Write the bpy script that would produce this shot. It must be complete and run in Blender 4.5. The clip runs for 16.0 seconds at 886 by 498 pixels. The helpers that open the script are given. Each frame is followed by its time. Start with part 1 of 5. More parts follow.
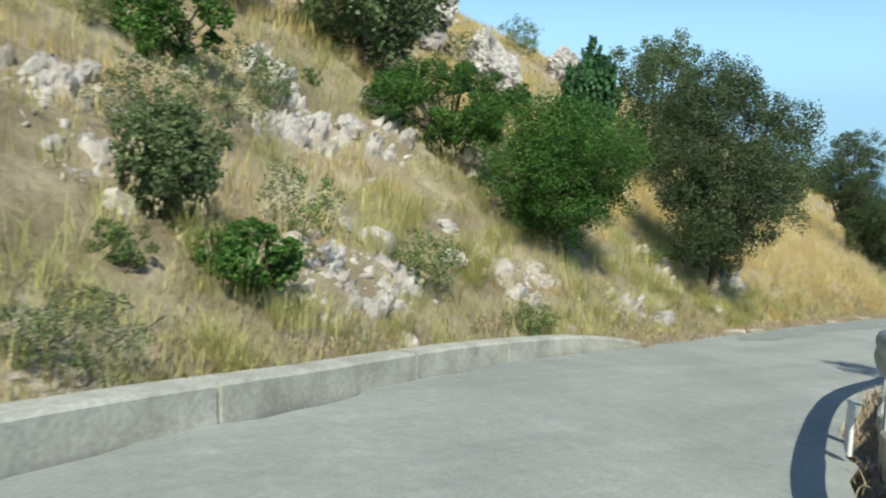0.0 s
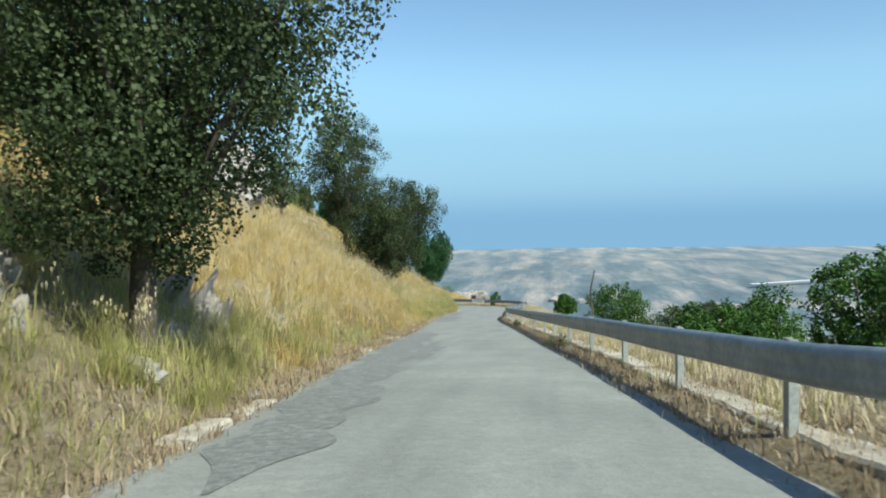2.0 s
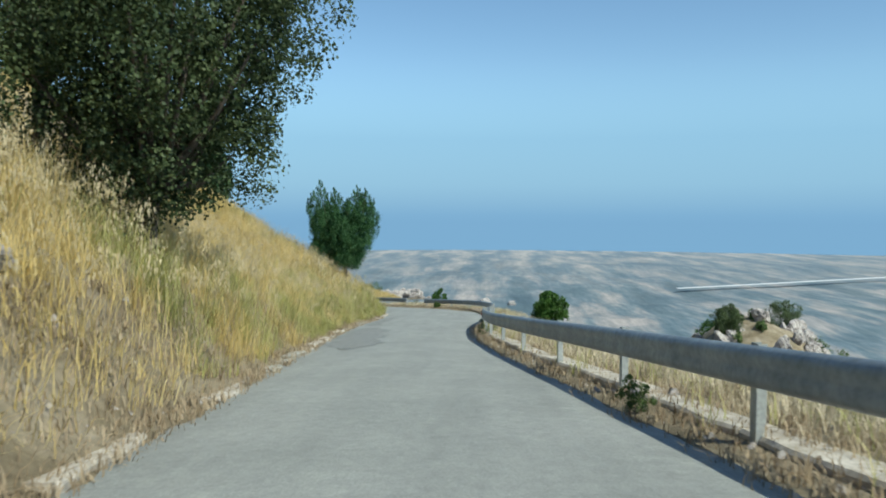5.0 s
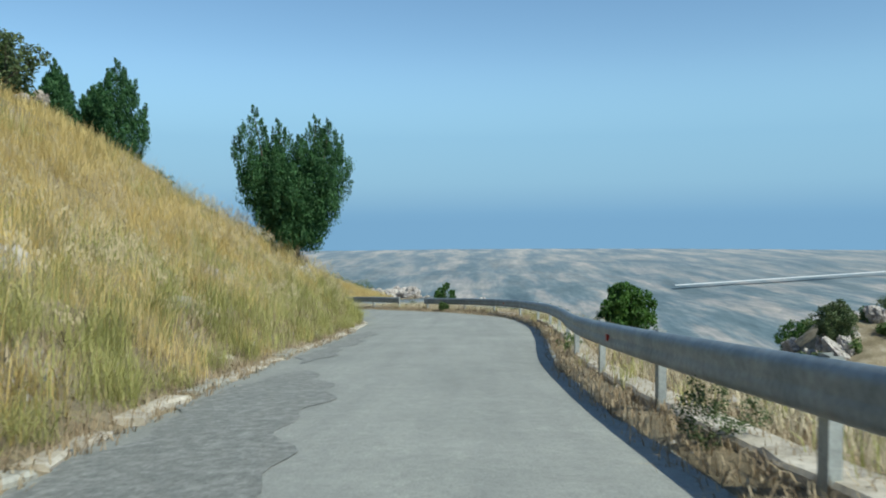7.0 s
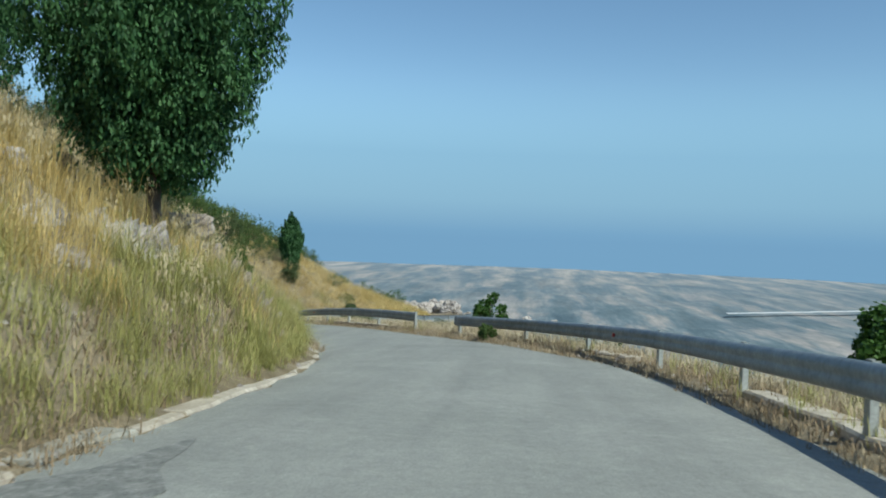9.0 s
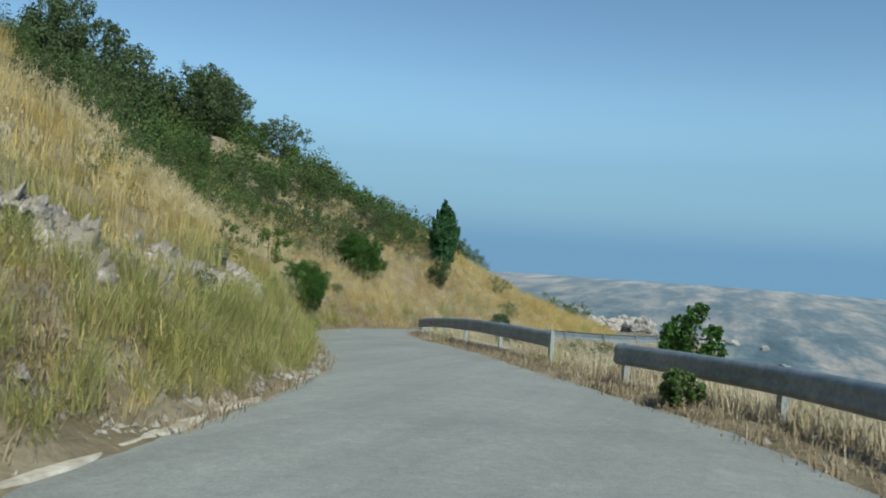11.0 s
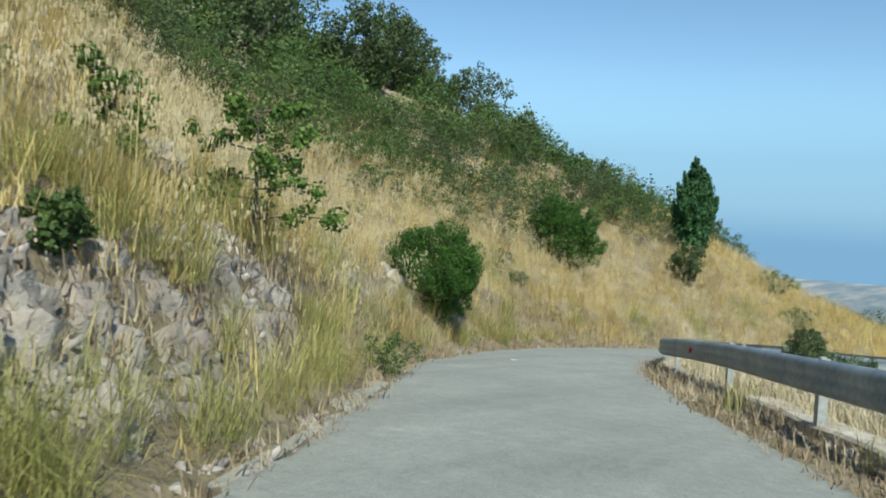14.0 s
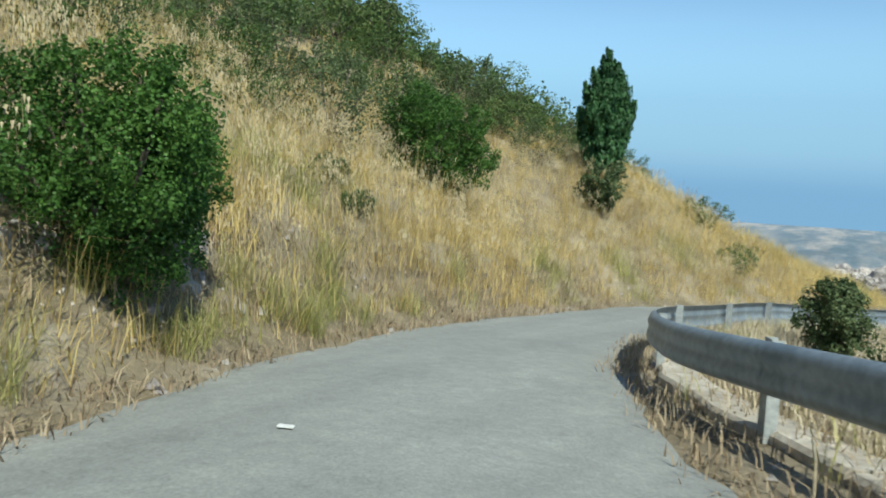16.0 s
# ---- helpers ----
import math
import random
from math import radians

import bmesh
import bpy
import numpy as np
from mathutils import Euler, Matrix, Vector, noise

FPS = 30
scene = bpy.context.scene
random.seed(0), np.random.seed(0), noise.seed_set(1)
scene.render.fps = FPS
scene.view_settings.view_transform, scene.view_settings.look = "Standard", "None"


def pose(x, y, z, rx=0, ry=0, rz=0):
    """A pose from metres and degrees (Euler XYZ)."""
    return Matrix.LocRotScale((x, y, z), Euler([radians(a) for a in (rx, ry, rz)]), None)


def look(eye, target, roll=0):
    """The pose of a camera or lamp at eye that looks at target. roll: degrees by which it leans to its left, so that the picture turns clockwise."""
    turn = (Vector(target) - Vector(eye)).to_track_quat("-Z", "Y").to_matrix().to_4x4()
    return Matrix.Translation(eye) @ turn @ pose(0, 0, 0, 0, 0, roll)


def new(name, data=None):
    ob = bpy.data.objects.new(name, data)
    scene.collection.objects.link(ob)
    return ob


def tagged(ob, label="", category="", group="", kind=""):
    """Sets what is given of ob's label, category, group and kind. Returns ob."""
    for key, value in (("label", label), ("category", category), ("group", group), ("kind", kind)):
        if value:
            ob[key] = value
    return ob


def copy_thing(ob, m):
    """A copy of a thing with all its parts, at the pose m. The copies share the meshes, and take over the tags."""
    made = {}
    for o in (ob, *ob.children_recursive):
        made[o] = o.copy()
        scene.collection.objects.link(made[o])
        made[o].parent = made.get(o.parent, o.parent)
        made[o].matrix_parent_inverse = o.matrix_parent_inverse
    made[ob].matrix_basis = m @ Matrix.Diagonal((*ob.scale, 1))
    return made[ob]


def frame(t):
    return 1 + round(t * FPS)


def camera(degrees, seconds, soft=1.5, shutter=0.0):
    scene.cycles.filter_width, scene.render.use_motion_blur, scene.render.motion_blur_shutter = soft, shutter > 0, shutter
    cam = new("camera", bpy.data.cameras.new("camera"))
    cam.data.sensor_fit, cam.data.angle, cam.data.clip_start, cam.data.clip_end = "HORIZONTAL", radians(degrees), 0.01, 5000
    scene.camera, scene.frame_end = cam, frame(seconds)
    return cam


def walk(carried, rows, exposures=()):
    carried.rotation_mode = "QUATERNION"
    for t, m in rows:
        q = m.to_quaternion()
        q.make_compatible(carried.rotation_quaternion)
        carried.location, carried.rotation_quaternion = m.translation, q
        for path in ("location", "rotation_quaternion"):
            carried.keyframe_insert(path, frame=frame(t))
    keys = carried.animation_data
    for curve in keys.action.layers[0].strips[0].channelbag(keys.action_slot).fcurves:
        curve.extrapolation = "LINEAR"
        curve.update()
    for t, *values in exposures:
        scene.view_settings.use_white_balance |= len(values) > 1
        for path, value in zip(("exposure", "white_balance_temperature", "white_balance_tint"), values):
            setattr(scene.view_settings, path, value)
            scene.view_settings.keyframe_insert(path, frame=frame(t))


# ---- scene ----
# ---- camera and its way ----
cam = camera(58.5, 16.0, soft=1.9, shutter=0.11)
walk(cam, [
    (0.0, pose(-0.00, 0.00, 1.15, 84.27, -1.84, 44.33)),
    (0.5, pose(-1.54, 2.83, 0.68, 86.50, 0.59, 31.47)),
    (1.0, pose(-3.10, 6.03, 0.16, 86.78, -0.34, 24.35)),
    (1.5, pose(-4.56, 9.70, -0.41, 86.04, 0.30, 12.39)),
    (2.0, pose(-5.70, 13.85, -0.99, 87.54, 1.17, 8.19)),
    (2.5, pose(-6.50, 18.24, -1.53, 87.65, 0.76, 7.55)),
    (3.0, pose(-7.11, 22.93, -2.06, 82.72, -0.97, 7.14)),
    (3.5, pose(-7.66, 27.68, -2.57, 86.56, -0.61, 4.47)),
    (4.0, pose(-8.21, 32.66, -3.12, 86.71, -1.12, 4.34)),
    (4.5, pose(-8.76, 37.48, -3.67, 86.60, -1.87, 6.39)),
    (4.7, pose(-8.94, 39.44, -3.90, 87.67, -0.30, 3.19)),
    (5.2, pose(-9.35, 44.33, -4.45, 87.39, 0.00, 3.33)),
    (5.7, pose(-9.78, 49.21, -4.99, 87.10, 0.30, 3.42)),
    (6.2, pose(-10.22, 54.09, -5.52, 86.82, 0.60, 3.46)),
    (6.8, pose(-10.79, 59.95, -6.16, 86.48, 0.80, 3.44)),
    (7.0, pose(-10.98, 61.91, -6.37, 87.52, 0.52, 2.86)),
    (7.5, pose(-11.43, 66.75, -6.89, 87.09, 1.65, 2.74)),
    (8.0, pose(-11.74, 71.37, -7.38, 87.60, -0.07, 2.56)),
    (8.2, pose(-11.83, 73.22, -7.57, 87.28, -0.71, 2.55)),
    (8.7, pose(-11.91, 77.68, -8.01, 88.11, -1.36, 4.84)),
    (9.2, pose(-11.89, 81.66, -8.38, 88.94, -2.21, 7.29)),
    (9.7, pose(-11.91, 85.10, -8.70, 89.77, -3.38, 9.96)),
    (10.3, pose(-12.08, 88.69, -9.03, 90.77, -5.11, 13.42)),
    (10.5, pose(-12.18, 89.87, -9.14, 91.05, -4.06, 15.17)),
    (11.0, pose(-12.48, 92.91, -9.42, 88.89, -3.44, 20.66)),
    (11.5, pose(-12.99, 95.87, -9.69, 89.76, -3.64, 25.60)),
    (12.0, pose(-13.88, 98.49, -9.94, 88.36, -2.23, 29.48)),
    (12.5, pose(-14.94, 100.79, -10.17, 87.07, -0.75, 28.52)),
    (13.0, pose(-16.10, 102.98, -10.39, 85.66, -1.38, 33.29)),
    (13.5, pose(-17.14, 104.81, -10.58, 87.39, -1.46, 34.39)),
    (14.0, pose(-18.27, 106.74, -10.77, 87.99, -3.22, 37.27)),
    (14.5, pose(-19.51, 108.88, -10.97, 87.45, -2.86, 29.42)),
    (15.0, pose(-20.62, 111.08, -11.17, 86.57, -2.98, 26.06)),
    (15.5, pose(-21.70, 113.29, -11.41, 85.06, -1.78, 26.15)),
    (16.0, pose(-23.02, 115.56, -11.71, 84.34, -2.82, 28.09)),
], exposures=[(0.0, 0.42, 6700, -3), (1.5, 0.4, 6600, -4), (3.0, 0.06, 6550, -4), (4.0, 0.1, 6500, -4), (7.0, 0.02, 6400, -4), (11.0, -0.18, 6400, -4), (13.0, 0.02, 6450, -4), (14.5, 0.2, 6500, -4), (16.0, 0.18, 6450, -4)])

# ---- daylight ----
SUN_AZ, SUN_EL = radians(131), radians(46)      # from north (+y) towards east (+x)
world = bpy.data.worlds.new("sky")
scene.world = world
world.use_nodes = True
wt = world.node_tree
sky = wt.nodes.new("ShaderNodeTexSky")
sky.sky_type, sky.sun_disc = "NISHITA", False
sky.sun_elevation, sky.sun_rotation = SUN_EL, SUN_AZ
sky.altitude, sky.air_density, sky.dust_density, sky.ozone_density = 400, 1.0, 0.15, 4.0
wt.links.new(sky.outputs[0], wt.nodes["Background"].inputs[0])
wt.nodes["Background"].inputs[1].default_value = 0.136
sun_data = bpy.data.lights.new("sun", "SUN")
sun_data.energy, sun_data.angle, sun_data.color = 5.0, radians(0.55), (1.0, 0.96, 0.88)
sun = new("sun", sun_data)
sun_dir = Vector((math.sin(SUN_AZ) * math.cos(SUN_EL), math.cos(SUN_AZ) * math.cos(SUN_EL), math.sin(SUN_EL)))
sun.matrix_world = look(sun_dir * 60, (0, 0, 0))

# ---- the road's line: x, y, height of its surface, every six metres or so ----
LINE = [(24, -14, 3.4), (17.5, -13.5, 2.6), (11.5, -11.2, 1.9), (5.6, -6.8, 0.95),
        (0, 0, 0), (-2.76, 5.33, -0.88), (-4.89, 10.92, -1.73), (-6.23, 16.77, -2.50), (-7.08, 22.71, -3.18),
        (-7.77, 28.67, -3.83), (-8.44, 34.63, -4.50), (-9.04, 40.60, -5.18), (-9.55, 46.58, -5.85),
        (-10.08, 52.55, -6.50), (-10.65, 58.53, -7.15), (-11.22, 64.50, -7.80), (-11.68, 70.48, -8.43),
        (-11.89, 76.48, -9.04), (-11.89, 82.48, -9.61), (-12.07, 88.47, -10.16), (-12.74, 94.43, -10.71),
        (-14.62, 100.10, -11.25), (-17.47, 105.38, -11.78), (-20.39, 110.62, -12.28), (-23.2, 115.9, -12.86),
        (-25.8, 121.1, -13.45), (-27.1, 125.8, -13.95), (-27.2, 130.5, -14.45), (-26.4, 135.5, -14.95), (-23.8, 140.3, -15.4),
        (-21.2, 145.3, -15.9), (-19.6, 151.5, -16.4), (-19.2, 158, -16.9), (-20.5, 165, -17.4), (-24, 173, -18), (-28, 182, -18.6)]
START = 4                                       # the line's point at 0 m


def spline(points, per=12):
    """A smooth curve through points."""
    p = np.array(points, float)
    p = np.vstack([2 * p[0] - p[1], p, 2 * p[-1] - p[-2]])
    out = []
    for i in range(1, len(p) - 2):
        u = np.linspace(0, 1, per, endpoint=False)[:, None]
        a, b, c, d = p[i - 1], p[i], p[i + 1], p[i + 2]
        out.append(0.5 * (2 * b + (c - a) * u + (2 * a - 5 * b + 4 * c - d) * u ** 2 + (3 * b - a - 3 * c + d) * u ** 3))
    return np.vstack(out + [p[-2:-1]])


ROAD = spline(LINE)
RUN = np.r_[0, np.cumsum(np.hypot(*np.diff(ROAD[:, :2], axis=0).T))]
RUN -= RUN[START * 12]
TAN = np.gradient(ROAD[:, :2], axis=0)
TAN /= np.hypot(*TAN.T)[:, None]
# edges of the asphalt, the rail and the bank, by metres along the line
LEFT = lambda s: np.interp(s, [-30, 0, 9, 12.5, 15, 24, 46, 60, 68, 74, 80, 88, 96, 99, 102, 105, 107, 109.5, 112, 116, 119, 122, 124, 126.5, 130, 134, 140, 150],
                           [3.2, 3.05, 2.85, 2.55, 2.2, 2.12, 2.2, 2.5, 2.6, 2.8, 3, 3.15, 3.1, 2.9, 2.65, 2.2, 1.75, 1.5, 1.68, 1.8, 2.05, 2.4, 2.2, 1.85, 1.4, 1.2, 1.6, 2.1])
RIGHT = lambda s: np.interp(s, [-30, 0, 4, 5, 6, 7.2, 9, 12, 14.5, 18, 24, 30, 40, 50, 60, 67, 72, 77, 80, 84, 90, 97, 101, 104.5, 107.5, 111, 115, 119, 122, 128, 132, 138, 160],
                           [1.1, 1.2, 1.05, 1.1, 1.2, 1.36, 1.54, 1.86, 2.15, 2.48, 2.55, 2.55, 2.5, 2.25, 1.92, 1.85, 2, 2.15, 2.42, 2.55, 2.85, 2.9, 2.7, 2.55, 2.42, 2.25, 2.05, 1.65, 1.5, 1.5, 1.4, 1.6, 1.8])
RAIL = lambda s: np.interp(s, [-30, 0, 4, 5, 6, 7.2, 9, 10.5, 12, 14.5, 18, 24, 30, 40, 43, 50, 60, 67, 72, 77, 82, 90, 97, 103, 105, 106.7, 110, 112, 115.5, 118, 121.5, 124, 126.5, 130, 134, 138, 160],
                           [1.4, 1.55, 1.38, 1.42, 1.52, 1.66, 1.85, 2, 2.18, 2.55, 2.88, 3.06, 3.08, 3, 2.95, 2.7, 2.33, 2.3, 2.47, 2.62, 2.9, 3.28, 3.45, 3.6, 3.4, 3.1, 3.1, 2.95, 2.6, 2.45, 2.32, 2.12, 1.88, 1.9, 2.3, 2.3, 2.5])
RAIL_TOP = lambda s: np.interp(s, [-30, -10, 1, 13, 20, 27, 85, 97, 104, 111, 116, 120, 123, 126, 129, 135, 160],
                           [0.78, 0.78, 0.88, 0.88, 0.84, 0.81, 0.8, 0.72, 0.65, 0.69, 0.755, 0.735, 0.69, 0.63, 0.58, 0.62, 0.72])
BANK = lambda s: np.interp(s, [-30, 0, 20, 28, 60, 90, 96, 110, 136, 147, 153, 159, 184], [0.6, 0.72, 0.78, 0.62, 0.60, 0.58, 0.60, 0.59, 0.58, 0.56, 0.43, 0.26, 0.14])
CUT = lambda s: np.interp(s, [-30, 0, 30, 36, 43, 60, 68, 85, 94, 102, 108, 116, 128, 136, 150], [0, 0, 0, 0.3, 0.85, 0.85, 0.35, 0.3, 0.7, 0.7, 0.5, 0.95, 0.95, 0.4, 0.1])


TILT = lambda s: np.interp(s, [-10, 1, 13, 21], [0, 0.12, 0.12, 0])       # how far the footing stands over the asphalt in the first bend
lift = lambda s, off: TILT(s) * np.clip((off - RIGHT(s) - 0.06) / 0.1, 0, 1)


def at(s, off=0.0, up=0.0):
    """The place at s metres along the road, off metres to its right, up metres over its surface."""
    x, y, z = (np.interp(s, RUN, ROAD[:, k]) for k in range(3))
    tx, ty = np.interp(s, RUN, TAN[:, 0]), np.interp(s, RUN, TAN[:, 1])
    return np.stack([x + ty * off, y - tx * off, z + up + lift(s, off) + 0 * x], -1)


def wobble(x, y, seed, size):
    """Smooth noise from -1 to 1 by sums of sines."""
    out = 0 * x
    for k in range(5):
        a = seed * 1.7 + k * 2.4
        f = (1 + 0.35 * k) / size
        out = out + np.sin(6.283 * f * (x * math.cos(a) + y * math.sin(a)) + seed * 3.1 + k * 1.9)
    return out / 5


def ground_height(x, y):
    """The height of the ground at arrays x, y."""
    x, y = np.asarray(x, float), np.asarray(y, float)
    out = np.empty(x.size)
    xf, yf = x.ravel(), y.ravel()
    pick = slice(0, len(ROAD), 4)
    rx, ry, rz, rs, tx, ty = ROAD[pick, 0], ROAD[pick, 1], ROAD[pick, 2], RUN[pick], TAN[pick, 0], TAN[pick, 1]
    le, ri, bank, cut = LEFT(rs), RIGHT(rs), BANK(rs), CUT(rs)
    for a in range(0, x.size, 8000):
        dx, dy = xf[a:a + 8000, None] - rx, yf[a:a + 8000, None] - ry
        d2 = dx * dx + dy * dy
        w = (d2 + 0.4) ** -4.0
        w /= w.sum(1, keepdims=True)
        off = dx * ty - dy * tx
        along = dx * tx + dy * ty
        slope_z = np.gradient(rz, rs)
        dl, dr = np.maximum(-off - le, 0), np.maximum(off - ri, 0)
        up = bank * np.clip(dl - 0.55, 0, 40) - 0.2 * bank * np.clip(dl - 26, 0, 30) + np.minimum(dl, 0.55) * 0.12 + cut * np.clip((dl - 0.35) / 1.0, 0, 1)
        down = 0.12 * np.minimum(dr, 0.6) - 0.36 * np.clip(dr - 1.4, 0, 60) - 0.3 * np.clip(dr - 60, 0, 260)
        near = np.clip(along, -2, 2)
        z = (w * (rz + slope_z * near + up + down + lift(rs, off))).sum(1)
        away = np.minimum(dl, 1e9) + dr
        away = (w * away).sum(1)
        rough = np.clip(away - 0.3, 0, 2) * 0.5
        X, Y = xf[a:a + 8000], yf[a:a + 8000]
        z = z + rough * (0.22 * wobble(X, Y, 1, 3.1) + 0.10 * wobble(X, Y, 2, 1.1)) + np.clip(away / 20, 0, 1) * 0.9 * wobble(X, Y, 3, 17)
        inside = (w * np.clip(np.minimum(le + off, ri - off) / 0.6, 0, 1)).sum(1)
        z = z - 0.03 - 0.17 * inside
        # the rocky knoll beyond the rail
        z = z + np.clip((away - 1.5) / 9, 0, 1) * 10.5 * np.exp(-(((X - 18) / 9) ** 2 + ((Y - 123) / 15) ** 2))
        # the shoulder above the bend
        z = z + np.clip((away - 2) / 9, 0, 1) * 2.3 * np.exp(-(((X + 34) / 9) ** 2 + ((Y - 107) / 13) ** 2))
        # the plain far below, with low hills
        far = np.hypot(X + 10, Y - 90)
        plain = -205 + np.clip(far / 1500, 0, 1) * (12 * wobble(X, Y, 5, 1300) + 5 * wobble(X, Y, 6, 560) - 4 * np.abs(wobble(X, Y, 7, 330))) * (1 - 0.75 * np.clip((far - 2600) / 1800, 0, 1)) - 8 * np.clip((far - 2000) / 2500, 0, 1)
        k = np.clip((far - 70) / 750, 0, 1)
        k = k * k * (3 - 2 * k)
        out[a:a + 8000] = z * (1 - k) + plain * k
    return out.reshape(x.shape)


# ---- materials ----
def nodes(name):
    m = bpy.data.materials.new(name)
    m.use_nodes = True
    return m, m.node_tree, m.node_tree.nodes["Principled BSDF"]


def ramp(t, fac, stops):
    r = t.nodes.new("ShaderNodeValToRGB")
    while len(r.color_ramp.elements) < len(stops):
        r.color_ramp.elements.new(0.5)
    for e, (p, c) in zip(r.color_ramp.elements, stops):
        e.position, e.color = p, (*c, 1)
    t.links.new(fac, r.inputs[0])
    return r.outputs[0]


def noise_tex(t, scale, detail=4.0, rough=0.6, stretch=None):
    co = t.nodes.new("ShaderNodeNewGeometry").outputs["Position"]
    if stretch:
        mp = t.nodes.new("ShaderNodeMapping")
        mp.inputs["Scale"].default_value = stretch
        t.links.new(co, mp.inputs[0])
        co = mp.outputs[0]
    n = t.nodes.new("ShaderNodeTexNoise")
    n.inputs["Scale"].default_value, n.inputs["Detail"].default_value, n.inputs["Roughness"].default_value = scale, detail, rough
    t.links.new(co, n.inputs["Vector"])
    return n.outputs["Fac"]


def mixed(t, fac, a, b, kind="MIX"):
    n = t.nodes.new("ShaderNodeMix")
    n.data_type, n.blend_type = "RGBA", kind
    for s, v in ((n.inputs[0], fac), (n.inputs[6], a), (n.inputs[7], b)):
        if hasattr(v, "is_linked"):
            t.links.new(v, s)
        else:
            s.default_value = v if isinstance(v, float) else (*v, 1)
    return n.outputs[2]


def bumped(t, p, height, strength=0.4, distance=0.02):
    b = t.nodes.new("ShaderNodeBump")
    b.inputs["Strength"].default_value, b.inputs["Distance"].default_value = strength, distance
    t.links.new(height, b.inputs["Height"])
    t.links.new(b.outputs[0], p.inputs["Normal"])


def surface(name, stops, scale, rough=0.9, fine=None, bump=(0.4, 0.02), metal=0.0, fine_scale=None):
    """A rough surface whose colour runs through stops by coarse noise, with finer grain over it."""
    m, t, p = nodes(name)
    col = ramp(t, noise_tex(t, scale), stops)
    grain = noise_tex(t, fine_scale or scale * 9, 6.0, 0.7)
    g = ramp(t, grain, [(0.3, (0.55, 0.55, 0.55)), (0.7, (1.15, 1.15, 1.15))])
    t.links.new(mixed(t, 0.75, col, g, "MULTIPLY"), p.inputs["Base Color"])
    p.inputs["Roughness"].default_value, p.inputs["Metallic"].default_value = rough, metal
    bumped(t, p, grain, *bump)
    return m


def foliage(name, stops, patch=0.5, translucent=0.25, rough=0.6):
    """Leaves or blades: every one takes its own tone, in patches."""
    m, t, p = nodes(name)
    rnd = t.nodes.new("ShaderNodeNewGeometry").outputs["Random Per Island"]
    add = t.nodes.new("ShaderNodeMath")
    add.operation = "MULTIPLY_ADD"
    t.links.new(noise_tex(t, patch, 3.0), add.inputs[0])
    add.inputs[1].default_value = 0.9
    sub = t.nodes.new("ShaderNodeMath")
    sub.operation = "MULTIPLY_ADD"
    t.links.new(rnd, sub.inputs[0])
    sub.inputs[1].default_value, sub.inputs[2].default_value = 0.5, -0.2
    t.links.new(sub.outputs[0], add.inputs[2])
    col = ramp(t, add.outputs[0], stops)
    t.links.new(col, p.inputs["Base Color"])
    p.inputs["Roughness"].default_value = rough
    p.inputs["Specular IOR Level"].default_value = 0.25
    tr = t.nodes.new("ShaderNodeBsdfTranslucent")
    t.links.new(col, tr.inputs[0])
    mx = t.nodes.new("ShaderNodeMixShader")
    mx.inputs[0].default_value = translucent
    t.links.new(p.outputs[0], mx.inputs[1])
    t.links.new(tr.outputs[0], mx.inputs[2])
    t.links.new(mx.outputs[0], t.nodes["Material Output"].inputs[0])
    return m


M_DRY = foliage("dry_grass", [(0.05, (0.34, 0.25, 0.09)), (0.35, (0.58, 0.435, 0.165)), (0.6, (0.72, 0.565, 0.25)), (0.9, (0.78, 0.66, 0.37))], 0.35, 0.45)
M_OLIVE = foliage("olive_grass", [(0.1, (0.235, 0.25, 0.075)), (0.5, (0.40, 0.39, 0.145)), (0.9, (0.60, 0.53, 0.24))], 0.4, 0.35)
M_STRAW = foliage("bleached_straw", [(0.1, (0.33, 0.265, 0.165)), (0.4, (0.52, 0.435, 0.295)), (0.9, (0.69, 0.605, 0.455))], 0.5, 0.3)
M_EAR = foliage("oat_ears", [(0.1, (0.43, 0.345, 0.20)), (0.9, (0.68, 0.575, 0.38))], 0.8)
M_RUST = foliage("withered_verge", [(0.1, (0.18, 0.13, 0.085)), (0.5, (0.35, 0.265, 0.17)), (0.9, (0.53, 0.44, 0.31))], 0.6)
M_BUSH = foliage("bush_leaves", [(0.1, (0.02, 0.048, 0.008)), (0.5, (0.046, 0.11, 0.018)), (0.9, (0.095, 0.185, 0.035))], 1.2)
M_LEAF = foliage("light_green_leaves", [(0.1, (0.05, 0.10, 0.018)), (0.5, (0.10, 0.175, 0.035)), (0.9, (0.2, 0.27, 0.075))], 1.5, 0.35)
M_OAK = foliage("oak_leaves", [(0.1, (0.034, 0.056, 0.023)), (0.5, (0.08, 0.115, 0.045)), (0.9, (0.17, 0.21, 0.095))], 0.9)
M_HOLM = foliage("holm_oak_leaves", [(0.1, (0.022, 0.037, 0.015)), (0.5, (0.052, 0.077, 0.03)), (0.9, (0.13, 0.16, 0.07))], 0.9)
M_CYP = foliage("cypress_leaves", [(0.1, (0.02, 0.055, 0.022)), (0.5, (0.045, 0.115, 0.042)), (0.9, (0.085, 0.185, 0.065))], 1.2)
M_MACCHIA = foliage("macchia_leaves", [(0.1, (0.034, 0.07, 0.018)), (0.4, (0.075, 0.13, 0.036)), (0.7, (0.135, 0.185, 0.06)), (1.0, (0.24, 0.245, 0.1))], 0.25, 0.3)
M_BARK = surface("bark", [(0.3, (0.06, 0.048, 0.038)), (0.7, (0.16, 0.13, 0.10))], 6, bump=(0.8, 0.02))
